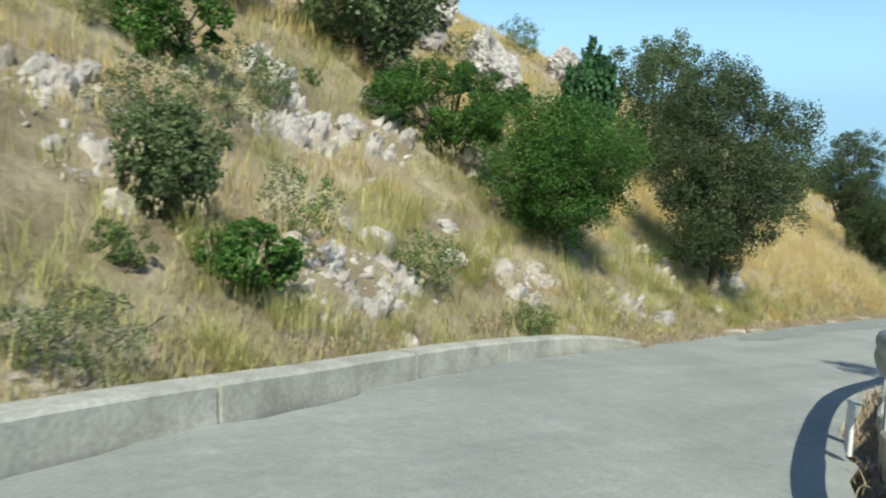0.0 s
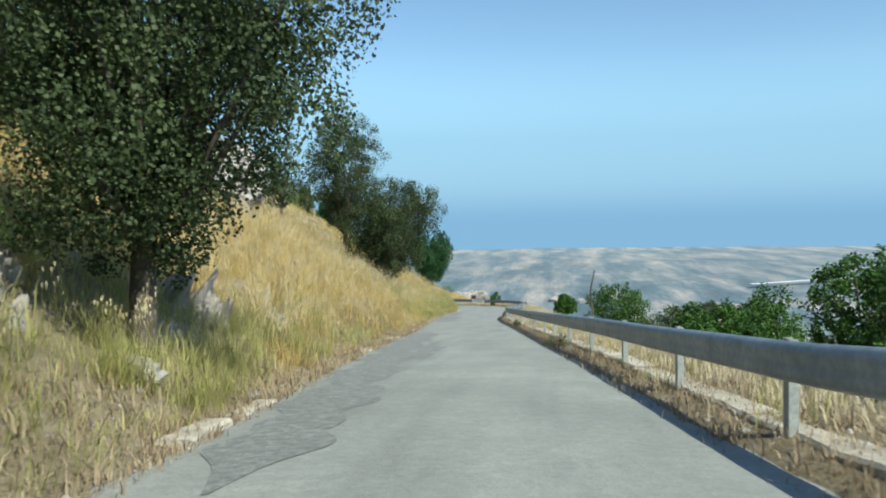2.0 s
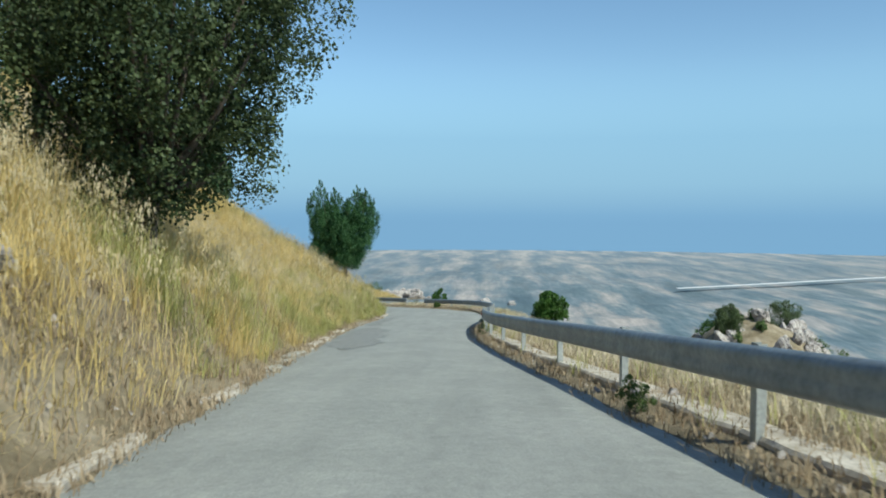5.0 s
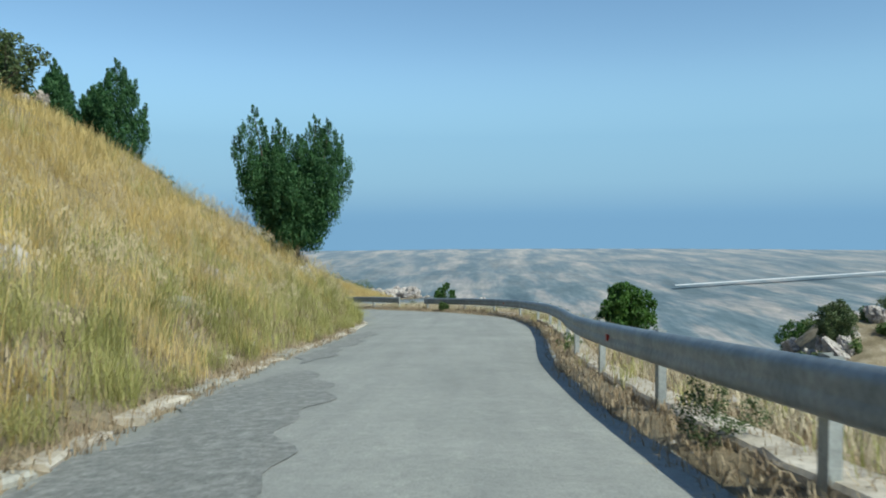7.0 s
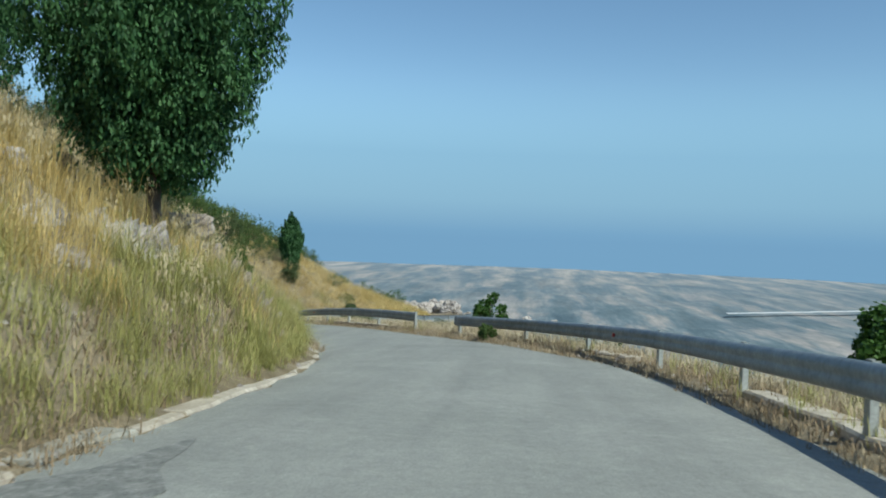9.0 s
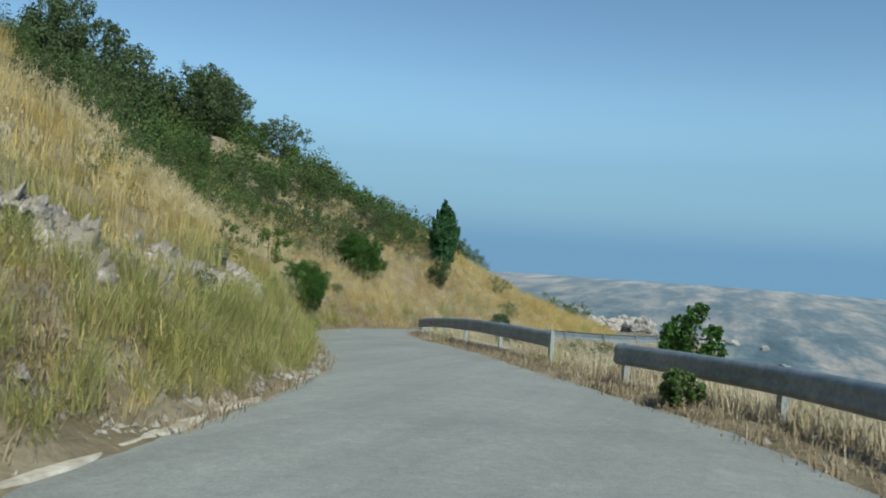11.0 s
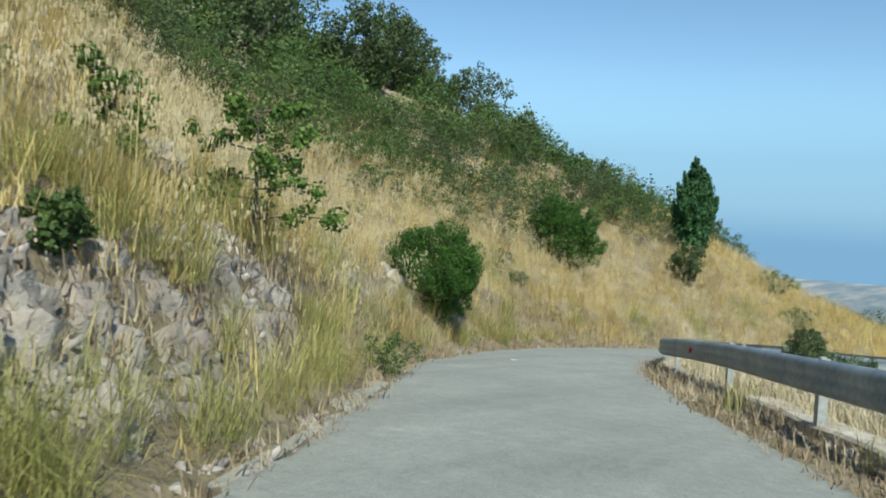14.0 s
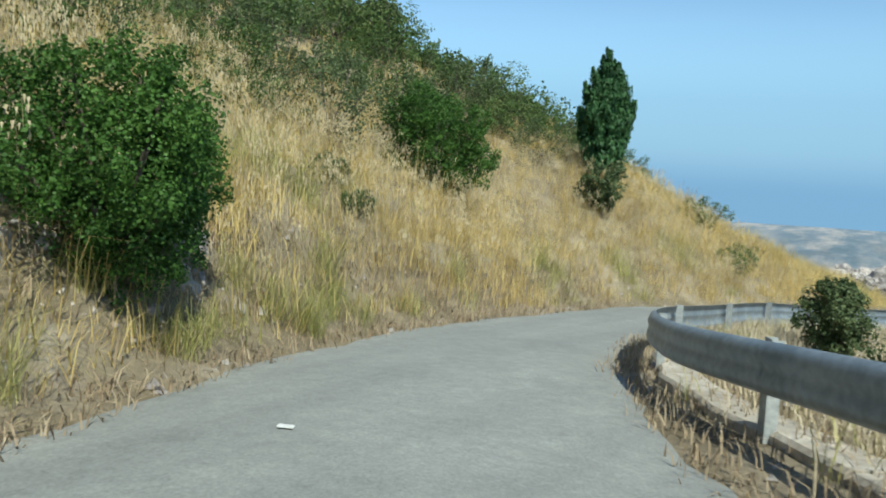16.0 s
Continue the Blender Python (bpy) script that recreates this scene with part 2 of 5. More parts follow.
M_ROCK = surface("limestone", [(0.28, (0.17, 0.15, 0.142)), (0.42, (0.36, 0.32, 0.30)), (0.58, (0.52, 0.475, 0.44)), (0.78, (0.40, 0.32, 0.25))], 1.7, bump=(1.0, 0.08), fine_scale=6)
M_ROCK_DARK = surface("pinkish_limestone", [(0.25, (0.20, 0.165, 0.14)), (0.45, (0.335, 0.285, 0.245)), (0.6, (0.46, 0.405, 0.355)), (0.8, (0.40, 0.31, 0.24))], 1.6, bump=(1.0, 0.07), fine_scale=8)
M_RUBBLE = foliage("rubble", [(0.1, (0.16, 0.132, 0.124)), (0.45, (0.33, 0.285, 0.265)), (0.75, (0.50, 0.45, 0.415)), (0.97, (0.64, 0.60, 0.55))], 1.1, 0.0, 0.95)
M_CONCRETE = surface("concrete", [(0.3, (0.25, 0.24, 0.205)), (0.5, (0.38, 0.365, 0.32)), (0.75, (0.50, 0.475, 0.42))], 1.6, bump=(0.4, 0.01), fine_scale=22)
M_SAND = surface("pale_verge_concrete", [(0.3, (0.37, 0.315, 0.25)), (0.5, (0.50, 0.44, 0.36)), (0.7, (0.66, 0.60, 0.52))], 2.3, bump=(0.5, 0.015), fine_scale=14)
M_REFLECTOR = surface("red_reflector", [(0.3, (0.35, 0.012, 0.015)), (0.7, (0.5, 0.03, 0.03))], 20, rough=0.35)
M_WHITE = surface("white_plate", [(0.3, (0.68, 0.68, 0.66)), (0.7, (0.8, 0.8, 0.78))], 6, rough=0.5)


def steel():
    m, t, p = nodes("galvanised_steel")
    col = ramp(t, noise_tex(t, 2.2), [(0.3, (0.17, 0.205, 0.235)), (0.55, (0.25, 0.285, 0.315)), (0.75, (0.33, 0.36, 0.385))])
    spot = ramp(t, noise_tex(t, 14, 5), [(0.35, (0.6, 0.58, 0.55)), (0.6, (1.05, 1.05, 1.05))])
    t.links.new(mixed(t, 0.6, col, spot, "MULTIPLY"), p.inputs["Base Color"])
    p.inputs["Metallic"].default_value, p.inputs["Roughness"].default_value = 0.35, 0.5
    return m


M_STEEL = steel()
M_ZINC = surface("weathered_zinc", [(0.3, (0.30, 0.325, 0.33)), (0.7, (0.43, 0.45, 0.445))], 3, rough=0.6, bump=(0.1, 0.005), metal=0.1)


def earth():
    """Dry soil with stones and straw near by; farther off scrub, fields and pale clays with haze painted into their
    colours.
    """
    m, t, p = nodes("ground")
    near = ramp(t, noise_tex(t, 0.8, 6.0), [(0.25, (0.14, 0.112, 0.072)), (0.45, (0.235, 0.19, 0.125)), (0.6, (0.33, 0.275, 0.195)), (0.75, (0.44, 0.39, 0.33))])
    grit = noise_tex(t, 11, 6.0, 0.75)
    near = mixed(t, 0.7, near, ramp(t, grit, [(0.3, (0.5, 0.5, 0.5)), (0.7, (1.2, 1.2, 1.2))]), "MULTIPLY")
    g = t.nodes.new("ShaderNodeNewGeometry")

    def cells(scale, stops):
        n = t.nodes.new("ShaderNodeTexVoronoi")
        n.inputs["Scale"].default_value = scale
        t.links.new(g.outputs["Position"], n.inputs["Vector"])
        return ramp(t, n.outputs["Color"], stops)

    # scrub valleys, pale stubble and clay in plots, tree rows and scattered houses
    # their blue-grey tone is distance haze, painted into the base colour
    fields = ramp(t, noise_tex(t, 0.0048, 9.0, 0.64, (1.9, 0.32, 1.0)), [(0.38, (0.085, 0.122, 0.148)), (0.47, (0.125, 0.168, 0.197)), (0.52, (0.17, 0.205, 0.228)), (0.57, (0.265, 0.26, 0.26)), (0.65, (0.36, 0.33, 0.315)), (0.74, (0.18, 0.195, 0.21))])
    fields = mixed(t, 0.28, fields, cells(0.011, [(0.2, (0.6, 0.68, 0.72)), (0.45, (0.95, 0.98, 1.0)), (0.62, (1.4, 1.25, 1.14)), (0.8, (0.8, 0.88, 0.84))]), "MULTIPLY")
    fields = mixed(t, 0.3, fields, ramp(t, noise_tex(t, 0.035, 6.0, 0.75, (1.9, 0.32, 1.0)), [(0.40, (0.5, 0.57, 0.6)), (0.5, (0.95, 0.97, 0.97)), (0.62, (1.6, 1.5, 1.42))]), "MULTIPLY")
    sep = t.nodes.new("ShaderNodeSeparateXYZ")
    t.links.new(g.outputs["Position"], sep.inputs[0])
    # more haze is put into the colour towards the coast
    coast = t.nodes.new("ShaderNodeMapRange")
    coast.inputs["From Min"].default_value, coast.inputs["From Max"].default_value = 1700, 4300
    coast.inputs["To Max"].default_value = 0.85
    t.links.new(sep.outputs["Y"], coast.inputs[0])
    hazy_clay = ramp(t, noise_tex(t, 0.0060, 9.0, 0.64, (1.9, 0.32, 1.0)), [(0.40, (0.16, 0.20, 0.24)), (0.48, (0.205, 0.24, 0.27)), (0.54, (0.30, 0.295, 0.295)), (0.65, (0.43, 0.39, 0.365))])
    fields = mixed(t, coast.outputs[0], fields, hazy_clay)
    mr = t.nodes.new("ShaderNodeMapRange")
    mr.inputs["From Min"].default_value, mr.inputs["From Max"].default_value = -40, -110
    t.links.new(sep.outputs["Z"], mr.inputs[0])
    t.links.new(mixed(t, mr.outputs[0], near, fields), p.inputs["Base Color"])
    p.inputs["Roughness"].default_value = 0.95
    p.inputs["Specular IOR Level"].default_value = 0.1
    bumped(t, p, grit, 0.7, 0.05)
    return m


M_EARTH = earth()


def asphalt():
    m, t, p = nodes("asphalt")
    base = ramp(t, noise_tex(t, 0.55, 5.0), [(0.3, (0.235, 0.24, 0.226)), (0.7, (0.30, 0.302, 0.285))])
    grit = noise_tex(t, 46, 3.0, 0.85)
    col = mixed(t, 0.75, base, ramp(t, grit, [(0.32, (0.62, 0.62, 0.62)), (0.7, (1.3, 1.3, 1.29))]), "MULTIPLY")
    mottle = ramp(t, noise_tex(t, 7.5, 6.0, 0.8), [(0.36, (0.8, 0.8, 0.8)), (0.5, (1, 1, 1)), (0.66, (1.2, 1.2, 1.18))])
    col = mixed(t, 0.6, col, mottle, "MULTIPLY")
    worn = ramp(t, noise_tex(t, 1.9, 7.0, 0.75), [(0.54, (1, 1, 1)), (0.66, (1.3, 1.3, 1.27))])
    col = mixed(t, 0.4, col, worn, "MULTIPLY")
    tracks = ramp(t, noise_tex(t, 1.0, 4.0, 0.6, (1.5, 0.05, 1.0)), [(0.36, (0.8, 0.8, 0.8)), (0.5, (1, 1, 1)), (0.66, (1.14, 1.14, 1.12))])
    col = mixed(t, 0.5, col, tracks, "MULTIPLY")
    t.links.new(col, p.inputs["Base Color"])
    p.inputs["Roughness"].default_value = 0.85
    bumped(t, p, grit, 0.5, 0.01)
    return m


M_ASPHALT = asphalt()
M_PATCH = surface("old_asphalt", [(0.30, (0.18, 0.185, 0.18)), (0.5, (0.235, 0.238, 0.228)), (0.64, (0.31, 0.31, 0.297)), (0.78, (0.38, 0.375, 0.355))], 8.5, bump=(0.9, 0.02), fine_scale=34)


def sea():
    """Sea and the haze over it as a glowing colour gradient, thinning out upwards into the sky."""
    m, t, p = nodes("glowing_sea_haze")
    g = t.nodes.new("ShaderNodeNewGeometry")
    sep = t.nodes.new("ShaderNodeSeparateXYZ")
    t.links.new(g.outputs["Position"], sep.inputs[0])
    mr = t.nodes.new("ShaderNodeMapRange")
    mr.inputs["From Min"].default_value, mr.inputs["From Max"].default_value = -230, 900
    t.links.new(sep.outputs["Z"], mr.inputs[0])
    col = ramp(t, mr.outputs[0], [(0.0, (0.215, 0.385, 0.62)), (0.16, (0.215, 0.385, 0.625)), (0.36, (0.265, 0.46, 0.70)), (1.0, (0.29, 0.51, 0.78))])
    # emission stands in for daylight on the water and in the haze
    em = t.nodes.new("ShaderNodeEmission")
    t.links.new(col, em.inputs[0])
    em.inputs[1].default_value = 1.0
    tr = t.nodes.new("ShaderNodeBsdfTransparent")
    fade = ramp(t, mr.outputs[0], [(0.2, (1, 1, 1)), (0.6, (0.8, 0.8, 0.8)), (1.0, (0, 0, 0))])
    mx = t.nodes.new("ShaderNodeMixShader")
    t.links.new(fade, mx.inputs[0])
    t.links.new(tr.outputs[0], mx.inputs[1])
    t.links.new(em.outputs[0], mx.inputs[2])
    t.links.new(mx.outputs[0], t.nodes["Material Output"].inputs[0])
    return m


M_SEA = sea()


# ---- mesh helpers ----
def mesh_of(name, verts, faces, material, smooth=False):
    me = bpy.data.meshes.new(name)
    me.from_pydata([tuple(v) for v in verts], [], [tuple(f) for f in faces])
    me.materials.append(material)
    if smooth:
        me.shade_smooth()
    return me


def quick_mesh(name, verts, faces, material, smooth=False):
    """A mesh from arrays: verts (n, 3), faces (m, 3) or (m, 4)."""
    verts, faces = np.asarray(verts, np.float32), np.asarray(faces, np.int32)
    k = faces.shape[1]
    me = bpy.data.meshes.new(name)
    me.vertices.add(len(verts))
    me.vertices.foreach_set("co", verts.ravel())
    me.loops.add(faces.size)
    me.loops.foreach_set("vertex_index", faces.ravel())
    me.polygons.add(len(faces))
    me.polygons.foreach_set("loop_start", np.arange(0, faces.size, k, dtype=np.int32))
    me.update(calc_edges=True)
    me.materials.append(material)
    if smooth:
        me.shade_smooth()
    return me


def part(name, me, parent, label=""):
    ob = new(name, me)
    ob.parent = parent
    return tagged(ob, label)


def strip(ss, offs, ups, name, material):
    """A ribbon along the road: one row of verts for each s; offs and ups are functions of s, from left to right."""
    rows = [at(ss, o(ss), u(ss)) for o, u in zip(offs, ups)]
    n, k = len(ss), len(rows)
    v = np.stack(rows, 1).reshape(-1, 3)
    i = np.arange(n - 1)[:, None] * k + np.arange(k - 1)[None]
    f = np.stack([i, i + 1, i + k + 1, i + k], -1).reshape(-1, 4)
    return quick_mesh(name, v, f, material, True)


# ---- ground, road ----
def spread(core0, core1, step, reach):
    core = np.arange(core0, core1 + step / 2, step)
    out, d = [], step
    while sum(out) < reach:
        d *= 1.16
        out.append(min(d, 130))
    out = np.cumsum(out)
    return np.r_[core0 - out[::-1], core, core1 + out]


gx, gy = spread(-62, 30, 0.5, 4900), spread(-18, 166, 0.5, 4900)
GX, GY = np.meshgrid(gx, gy, indexing="ij")
GZ = ground_height(GX, GY)
idx = np.arange(GX.size).reshape(GX.shape)
faces = np.stack([idx[:-1, :-1], idx[1:, :-1], idx[1:, 1:], idx[:-1, 1:]], -1).reshape(-1, 4)
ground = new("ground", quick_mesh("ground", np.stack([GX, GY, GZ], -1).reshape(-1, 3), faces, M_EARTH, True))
tagged(ground, "dry stony hillside falling to a plain of fields in painted haze", "ground", kind="structure")

# backdrop ring beyond the plain, self-lit in the colours of sea and haze
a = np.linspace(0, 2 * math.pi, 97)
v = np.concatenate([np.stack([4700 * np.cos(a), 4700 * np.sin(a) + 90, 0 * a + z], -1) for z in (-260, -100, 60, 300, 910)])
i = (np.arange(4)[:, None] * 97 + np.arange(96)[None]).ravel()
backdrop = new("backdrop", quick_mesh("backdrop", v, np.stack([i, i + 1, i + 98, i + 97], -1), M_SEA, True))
tagged(backdrop, "glowing backdrop of blue sea fading upwards into summer haze", "sea", kind="structure")
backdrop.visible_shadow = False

ss = np.arange(-24, 172, 0.5)
edge_l = lambda s: -LEFT(s) - 0.07 * np.sin(s * 1.9) - 0.05 * np.sin(s * 4.7)
edge_r = lambda s: RIGHT(s) + 0.05 * np.sin(s * 1.3) + 0.04 * np.sin(s * 5.1)
crown = lambda k: (lambda s: 0.02 - 0.05 * k * k + 0 * s)
offs = [edge_l] + [(lambda k: lambda s: edge_l(s) + (edge_r(s) - edge_l(s)) * k)(k) for k in (0.1, 0.3, 0.5, 0.7, 0.9)] + [edge_r]
ups = [lambda s: -0.035 + 0 * s] + [crown(k) for k in (-0.8, -0.4, 0.0, 0.4, 0.8)] + [lambda s: -0.035 + 0 * s]
road = new("road", strip(ss, offs, ups, "road", M_ASPHALT))
tagged(road, "narrow grey asphalt road with worn edges", "road", kind="structure")


# ---- guard rails ----
def beam_profile():
    """The W section: out from the post towards the road, and height below the top edge."""
    k = 0.335 / 0.31
    w = [(0.0, 0.0), (0.03, -0.01), (0.062, -0.036), (0.079, -0.08), (0.079, -0.11), (0.068, -0.138), (0.064, -0.155),
         (0.068, -0.172), (0.079, -0.195), (0.084, -0.23), (0.075, -0.268), (0.035, -0.3), (0.0, -0.31)]
    return [(o + 0.07, u * k) for o, u in w]


def guard_rail(s0, s1, pitch, label, reflect=()):
    rail = tagged(new("guard_rail"), label, "guard rail", "guard rails along the road")
    base = at(s0, RAIL(s0))
    rail.location = base
    prof = beam_profile()
    n = int(round((s1 - s0) / pitch))
    marks = np.linspace(s0, s1, n + 1)

    def swept(ss, sec, dx=0.0):
        rows = []
        for s in ss:
            c = [at(s, RAIL(s) + dx - o, RAIL_TOP(s) + u) - base for o, u in sec]
            rows.append(c)
        k = len(sec)
        v = np.array(rows).reshape(-1, 3)
        i = (np.arange(len(ss) - 1)[:, None] * k + np.arange(k - 1)[None]).ravel()
        return v, np.stack([i, i + 1, i + k + 1, i + k], -1)

    ring = prof + [(o - 0.006, u) for o, u in prof[::-1]] + prof[:1]
    for j in range(n):
        ss_ = np.linspace(marks[j] - (0.12 if j else 0), marks[j + 1], 7)
        v, f = swept(ss_, ring, 0.003 * (j % 2))
        part("beam", quick_mesh("beam", v, f, M_STEEL), rail)
    for j, s in enumerate(marks):
        s = min(max(s, s0 + 0.15), s1 - 0.15)
        c = at(s, RAIL(s) - 0.062) - base
        g = float(ground_height(c[:1] + base[0], c[1:2] + base[1])[0]) - base[2] - 0.25
        t = np.array([np.interp(s, RUN, TAN[:, 0]), np.interp(s, RUN, TAN[:, 1])])
        nrm = np.array([t[1], -t[0]])
        top = float(at(s, RAIL(s), RAIL_TOP(s))[2] - base[2]) + 0.015
        sec = [(-0.06, 0.0), (0.06, 0.0), (0.06, 0.08), (0.052, 0.08), (0.052, 0.008), (-0.052, 0.008), (-0.052, 0.08), (-0.06, 0.08)]
        v = [(*(c[:2] + t * a_ + nrm * b_), z) for z in (g, top) for a_, b_ in sec]
        k = len(sec)
        f = [(i_, (i_ + 1) % k, (i_ + 1) % k + k, i_ + k) for i_ in range(k)]
        part("post", mesh_of("post", v, f, M_ZINC), rail)
    for s in reflect:
        c = at(s, RAIL(s) - 0.12, RAIL_TOP(s) - 0.18) - base
        t = np.array([np.interp(s, RUN, TAN[:, 0]), np.interp(s, RUN, TAN[:, 1])])
        nrm = np.array([t[1], -t[0]])
        v = [(*(c[:2] - nrm * d_ + t * a_), c[2] + z_) for d_ in (0.0, 0.05) for a_, z_ in ((-0.045, -0.04), (0.045, -0.04), (0.045, 0.04), (-0.045, 0.04))]
        part("reflector", mesh_of("reflector", v, [(0, 1, 2, 3), (4, 5, 6, 7), (0, 1, 5, 4), (1, 2, 6, 5), (2, 3, 7, 6), (3, 0, 4, 7)], M_REFLECTOR), rail, "small red reflector")
    return rail


guard_rail(-14, 106.7, 3.55, "galvanised steel guard rail with two waves on steel posts", (47.5, 73.5, 98))
guard_rail(110.3, 167.1, 3.55, "galvanised steel guard rail beginning beside a grassy gap", (122.9,))


# ---- kerbs and concrete edging ----
def box_strip(s0, s1, inner, outer, low, high, name, material, wave=0.0):
    """A block along the road from s0 to s1 with slightly worn upper edges."""
    ss_ = np.linspace(s0, s1, max(3, int((s1 - s0) / 0.4)))
    w = wave * np.sin(ss_ * 3.3) + wave * 0.6 * np.sin(ss_ * 7.9)
    a_, b_ = inner(ss_), outer(ss_)
    e = np.sign(b_ - a_) * 0.03
    rows = [at(ss_, a_ + w, low(ss_)), at(ss_, a_ + w, high(ss_) - 0.03), at(ss_, a_ + e + w, high(ss_)),
            at(ss_, b_ - e, high(ss_)), at(ss_, b_, high(ss_) - 0.03), at(ss_, b_, low(ss_))]
    v = np.stack(rows, 1).reshape(-1, 3)
    k, n = 6, len(ss_)
    i = (np.arange(n - 1)[:, None] * k + np.arange(k - 1)[None]).ravel()
    f = [tuple(q) for q in np.stack([i, i + 1, i + k + 1, i + k], -1)] + [tuple(range(k)), tuple(range((n - 1) * k, n * k))]
    return mesh_of(name, v, f, material)


num = lambda value: (lambda s: value + 0 * np.asarray(s, float))
kerb = tagged(new("kerb"), "low concrete kerb wall with open joints", "kerb", kind="structure")
for s0, s1 in ((-9, -5.6), (-5.55, -2.2), (-2.15, 1.2), (1.25, 4.6), (4.65, 8.0), (8.05, 10.6), (10.66, 13.2), (13.25, 15.6)):
    part("kerb_block", box_strip(s0, s1, lambda s: -LEFT(s) - 0.04, lambda s: -LEFT(s) - 0.36, num(-0.2),
                                 lambda s: np.interp(s, [0, 11, 13.2, 14.6, 15.6], [0.27, 0.27, 0.24, 0.17, 0.05]), "kerb_block", M_CONCRETE), kerb)
edging = tagged(new("edging"), "pale concrete footing under the guard rail", "edging", kind="structure")
rng = random.Random(5)
for lo, hi in ((-12, 106.5), (110.2, 150)):
    s = lo
    while s < hi - 1:
        e = min(hi, s + rng.uniform(2.2, 5.5))
        rise = rng.uniform(-0.02, 0.03) + 0.1
        if rng.random() < 0.82 or s < 20:
            part("footing", box_strip(s, e, lambda q: np.maximum(RAIL(q) - 0.06, RIGHT(q) + 0.12), lambda q: RAIL(q) + 0.34, num(-0.5), num(rise), "footing", M_SAND, 0.03), edging)
        s = e + 0.04
gutter = tagged(new("gutter"), "broken pale concrete gutter along the verge", "gutter", kind="structure")
s = 17.0
while s < 118:
    e = s + rng.uniform(0.5, 2.4)
    if s > 58 or rng.random() < 0.45:
        flat = 88 < s < 105                                             # a flush apron in the bend
        wide, rise = (rng.uniform(0.42, 0.6), rng.uniform(-0.012, 0.012)) if flat else (rng.uniform(0.18, 0.42) - (0.12 if s > 104 else 0), rng.uniform(0.0, 0.05))
        part("gutter_piece", box_strip(s, e, lambda q: -LEFT(q) + 0.02, lambda q, w_=wide: -LEFT(q) - w_, num(-0.25), num(rise - (0.03 if s > 104 else 0)), "gutter_piece", M_CONCRETE if s > 105 or not flat and rng.random() < 0.4 else M_SAND, 0.035 if s > 88 else 0.07), gutter)
        if s > 62 and rng.random() < 0.7 and s < 92:
            part("gutter_piece", box_strip(s, e - 0.1, lambda q: -LEFT(q) - 0.55, lambda q: -LEFT(q) - 0.8, num(-0.2), num(rng.uniform(0.12, 0.2)), "gutter_piece", M_SAND, 0.06), gutter)
    s = e + (rng.uniform(0.01, 0.05) if s > 88 else rng.uniform(0.05, 0.6))


def patch(s0, s1, o0, o1, seed):
    ss_ = np.arange(s0, s1, 0.25)
    taper = np.clip(np.minimum(ss_ - s0, s1 - ss_) / 2.0, 0.05, 1)
    mid, half = (o0 + o1) / 2, (o1 - o0) / 2
    wv = lambda k: 0.12 * np.sin(ss_ * 1.7 + seed + k) + 0.09 * np.sin(ss_ * 4.3 + seed * 2 + k)
    rows = [at(ss_, -LEFT(ss_) + mid - half * taper + wv(0) * taper, 0.0), at(ss_, -LEFT(ss_) + mid + half * taper + wv(3) * taper, 0.0)]
    v = np.stack(rows, 1)
    for q in range(2):
        off = (-LEFT(ss_) + mid + (half * taper * (2 * q - 1)) + wv(3 * q) * taper)
        k = (off - (RIGHT(ss_) - LEFT(ss_)) / 2) / ((RIGHT(ss_) + LEFT(ss_)) / 2)
        v[:, q, 2] += 0.026 - 0.05 * k * k
    i = np.arange(len(ss_) - 1) * 2
    return quick_mesh("repair", v.reshape(-1, 3), np.stack([i, i + 1, i + 3, i + 2], -1), M_PATCH, True)


for n, (s0, s1, o0, o1) in enumerate(((20, 47, 0.25, 1.25), (62, 76, 0.2, 1.6), (31, 39, 1.3, 1.8), (77, 88, 0.3, 0.9))):
    part("repair", patch(s0, s1, o0, o1, n), road, "rough dark patch of old asphalt")


# ---- growing things ----
def soil(x, y):
    return ground_height(np.asarray(x, float), np.asarray(y, float))


def bank_places(n, s0, s1, d0, d1, gen, power=1.0, side=-1):
    s = gen.uniform(s0, s1, n)
    d = d0 + (d1 - d0) * gen.random(n) ** power
    p = at(s, -(LEFT(s) + d) if side < 0 else RIGHT(s) + d)
    p[:, 2] = soil(p[:, 0], p[:, 1])
    return p, s, d


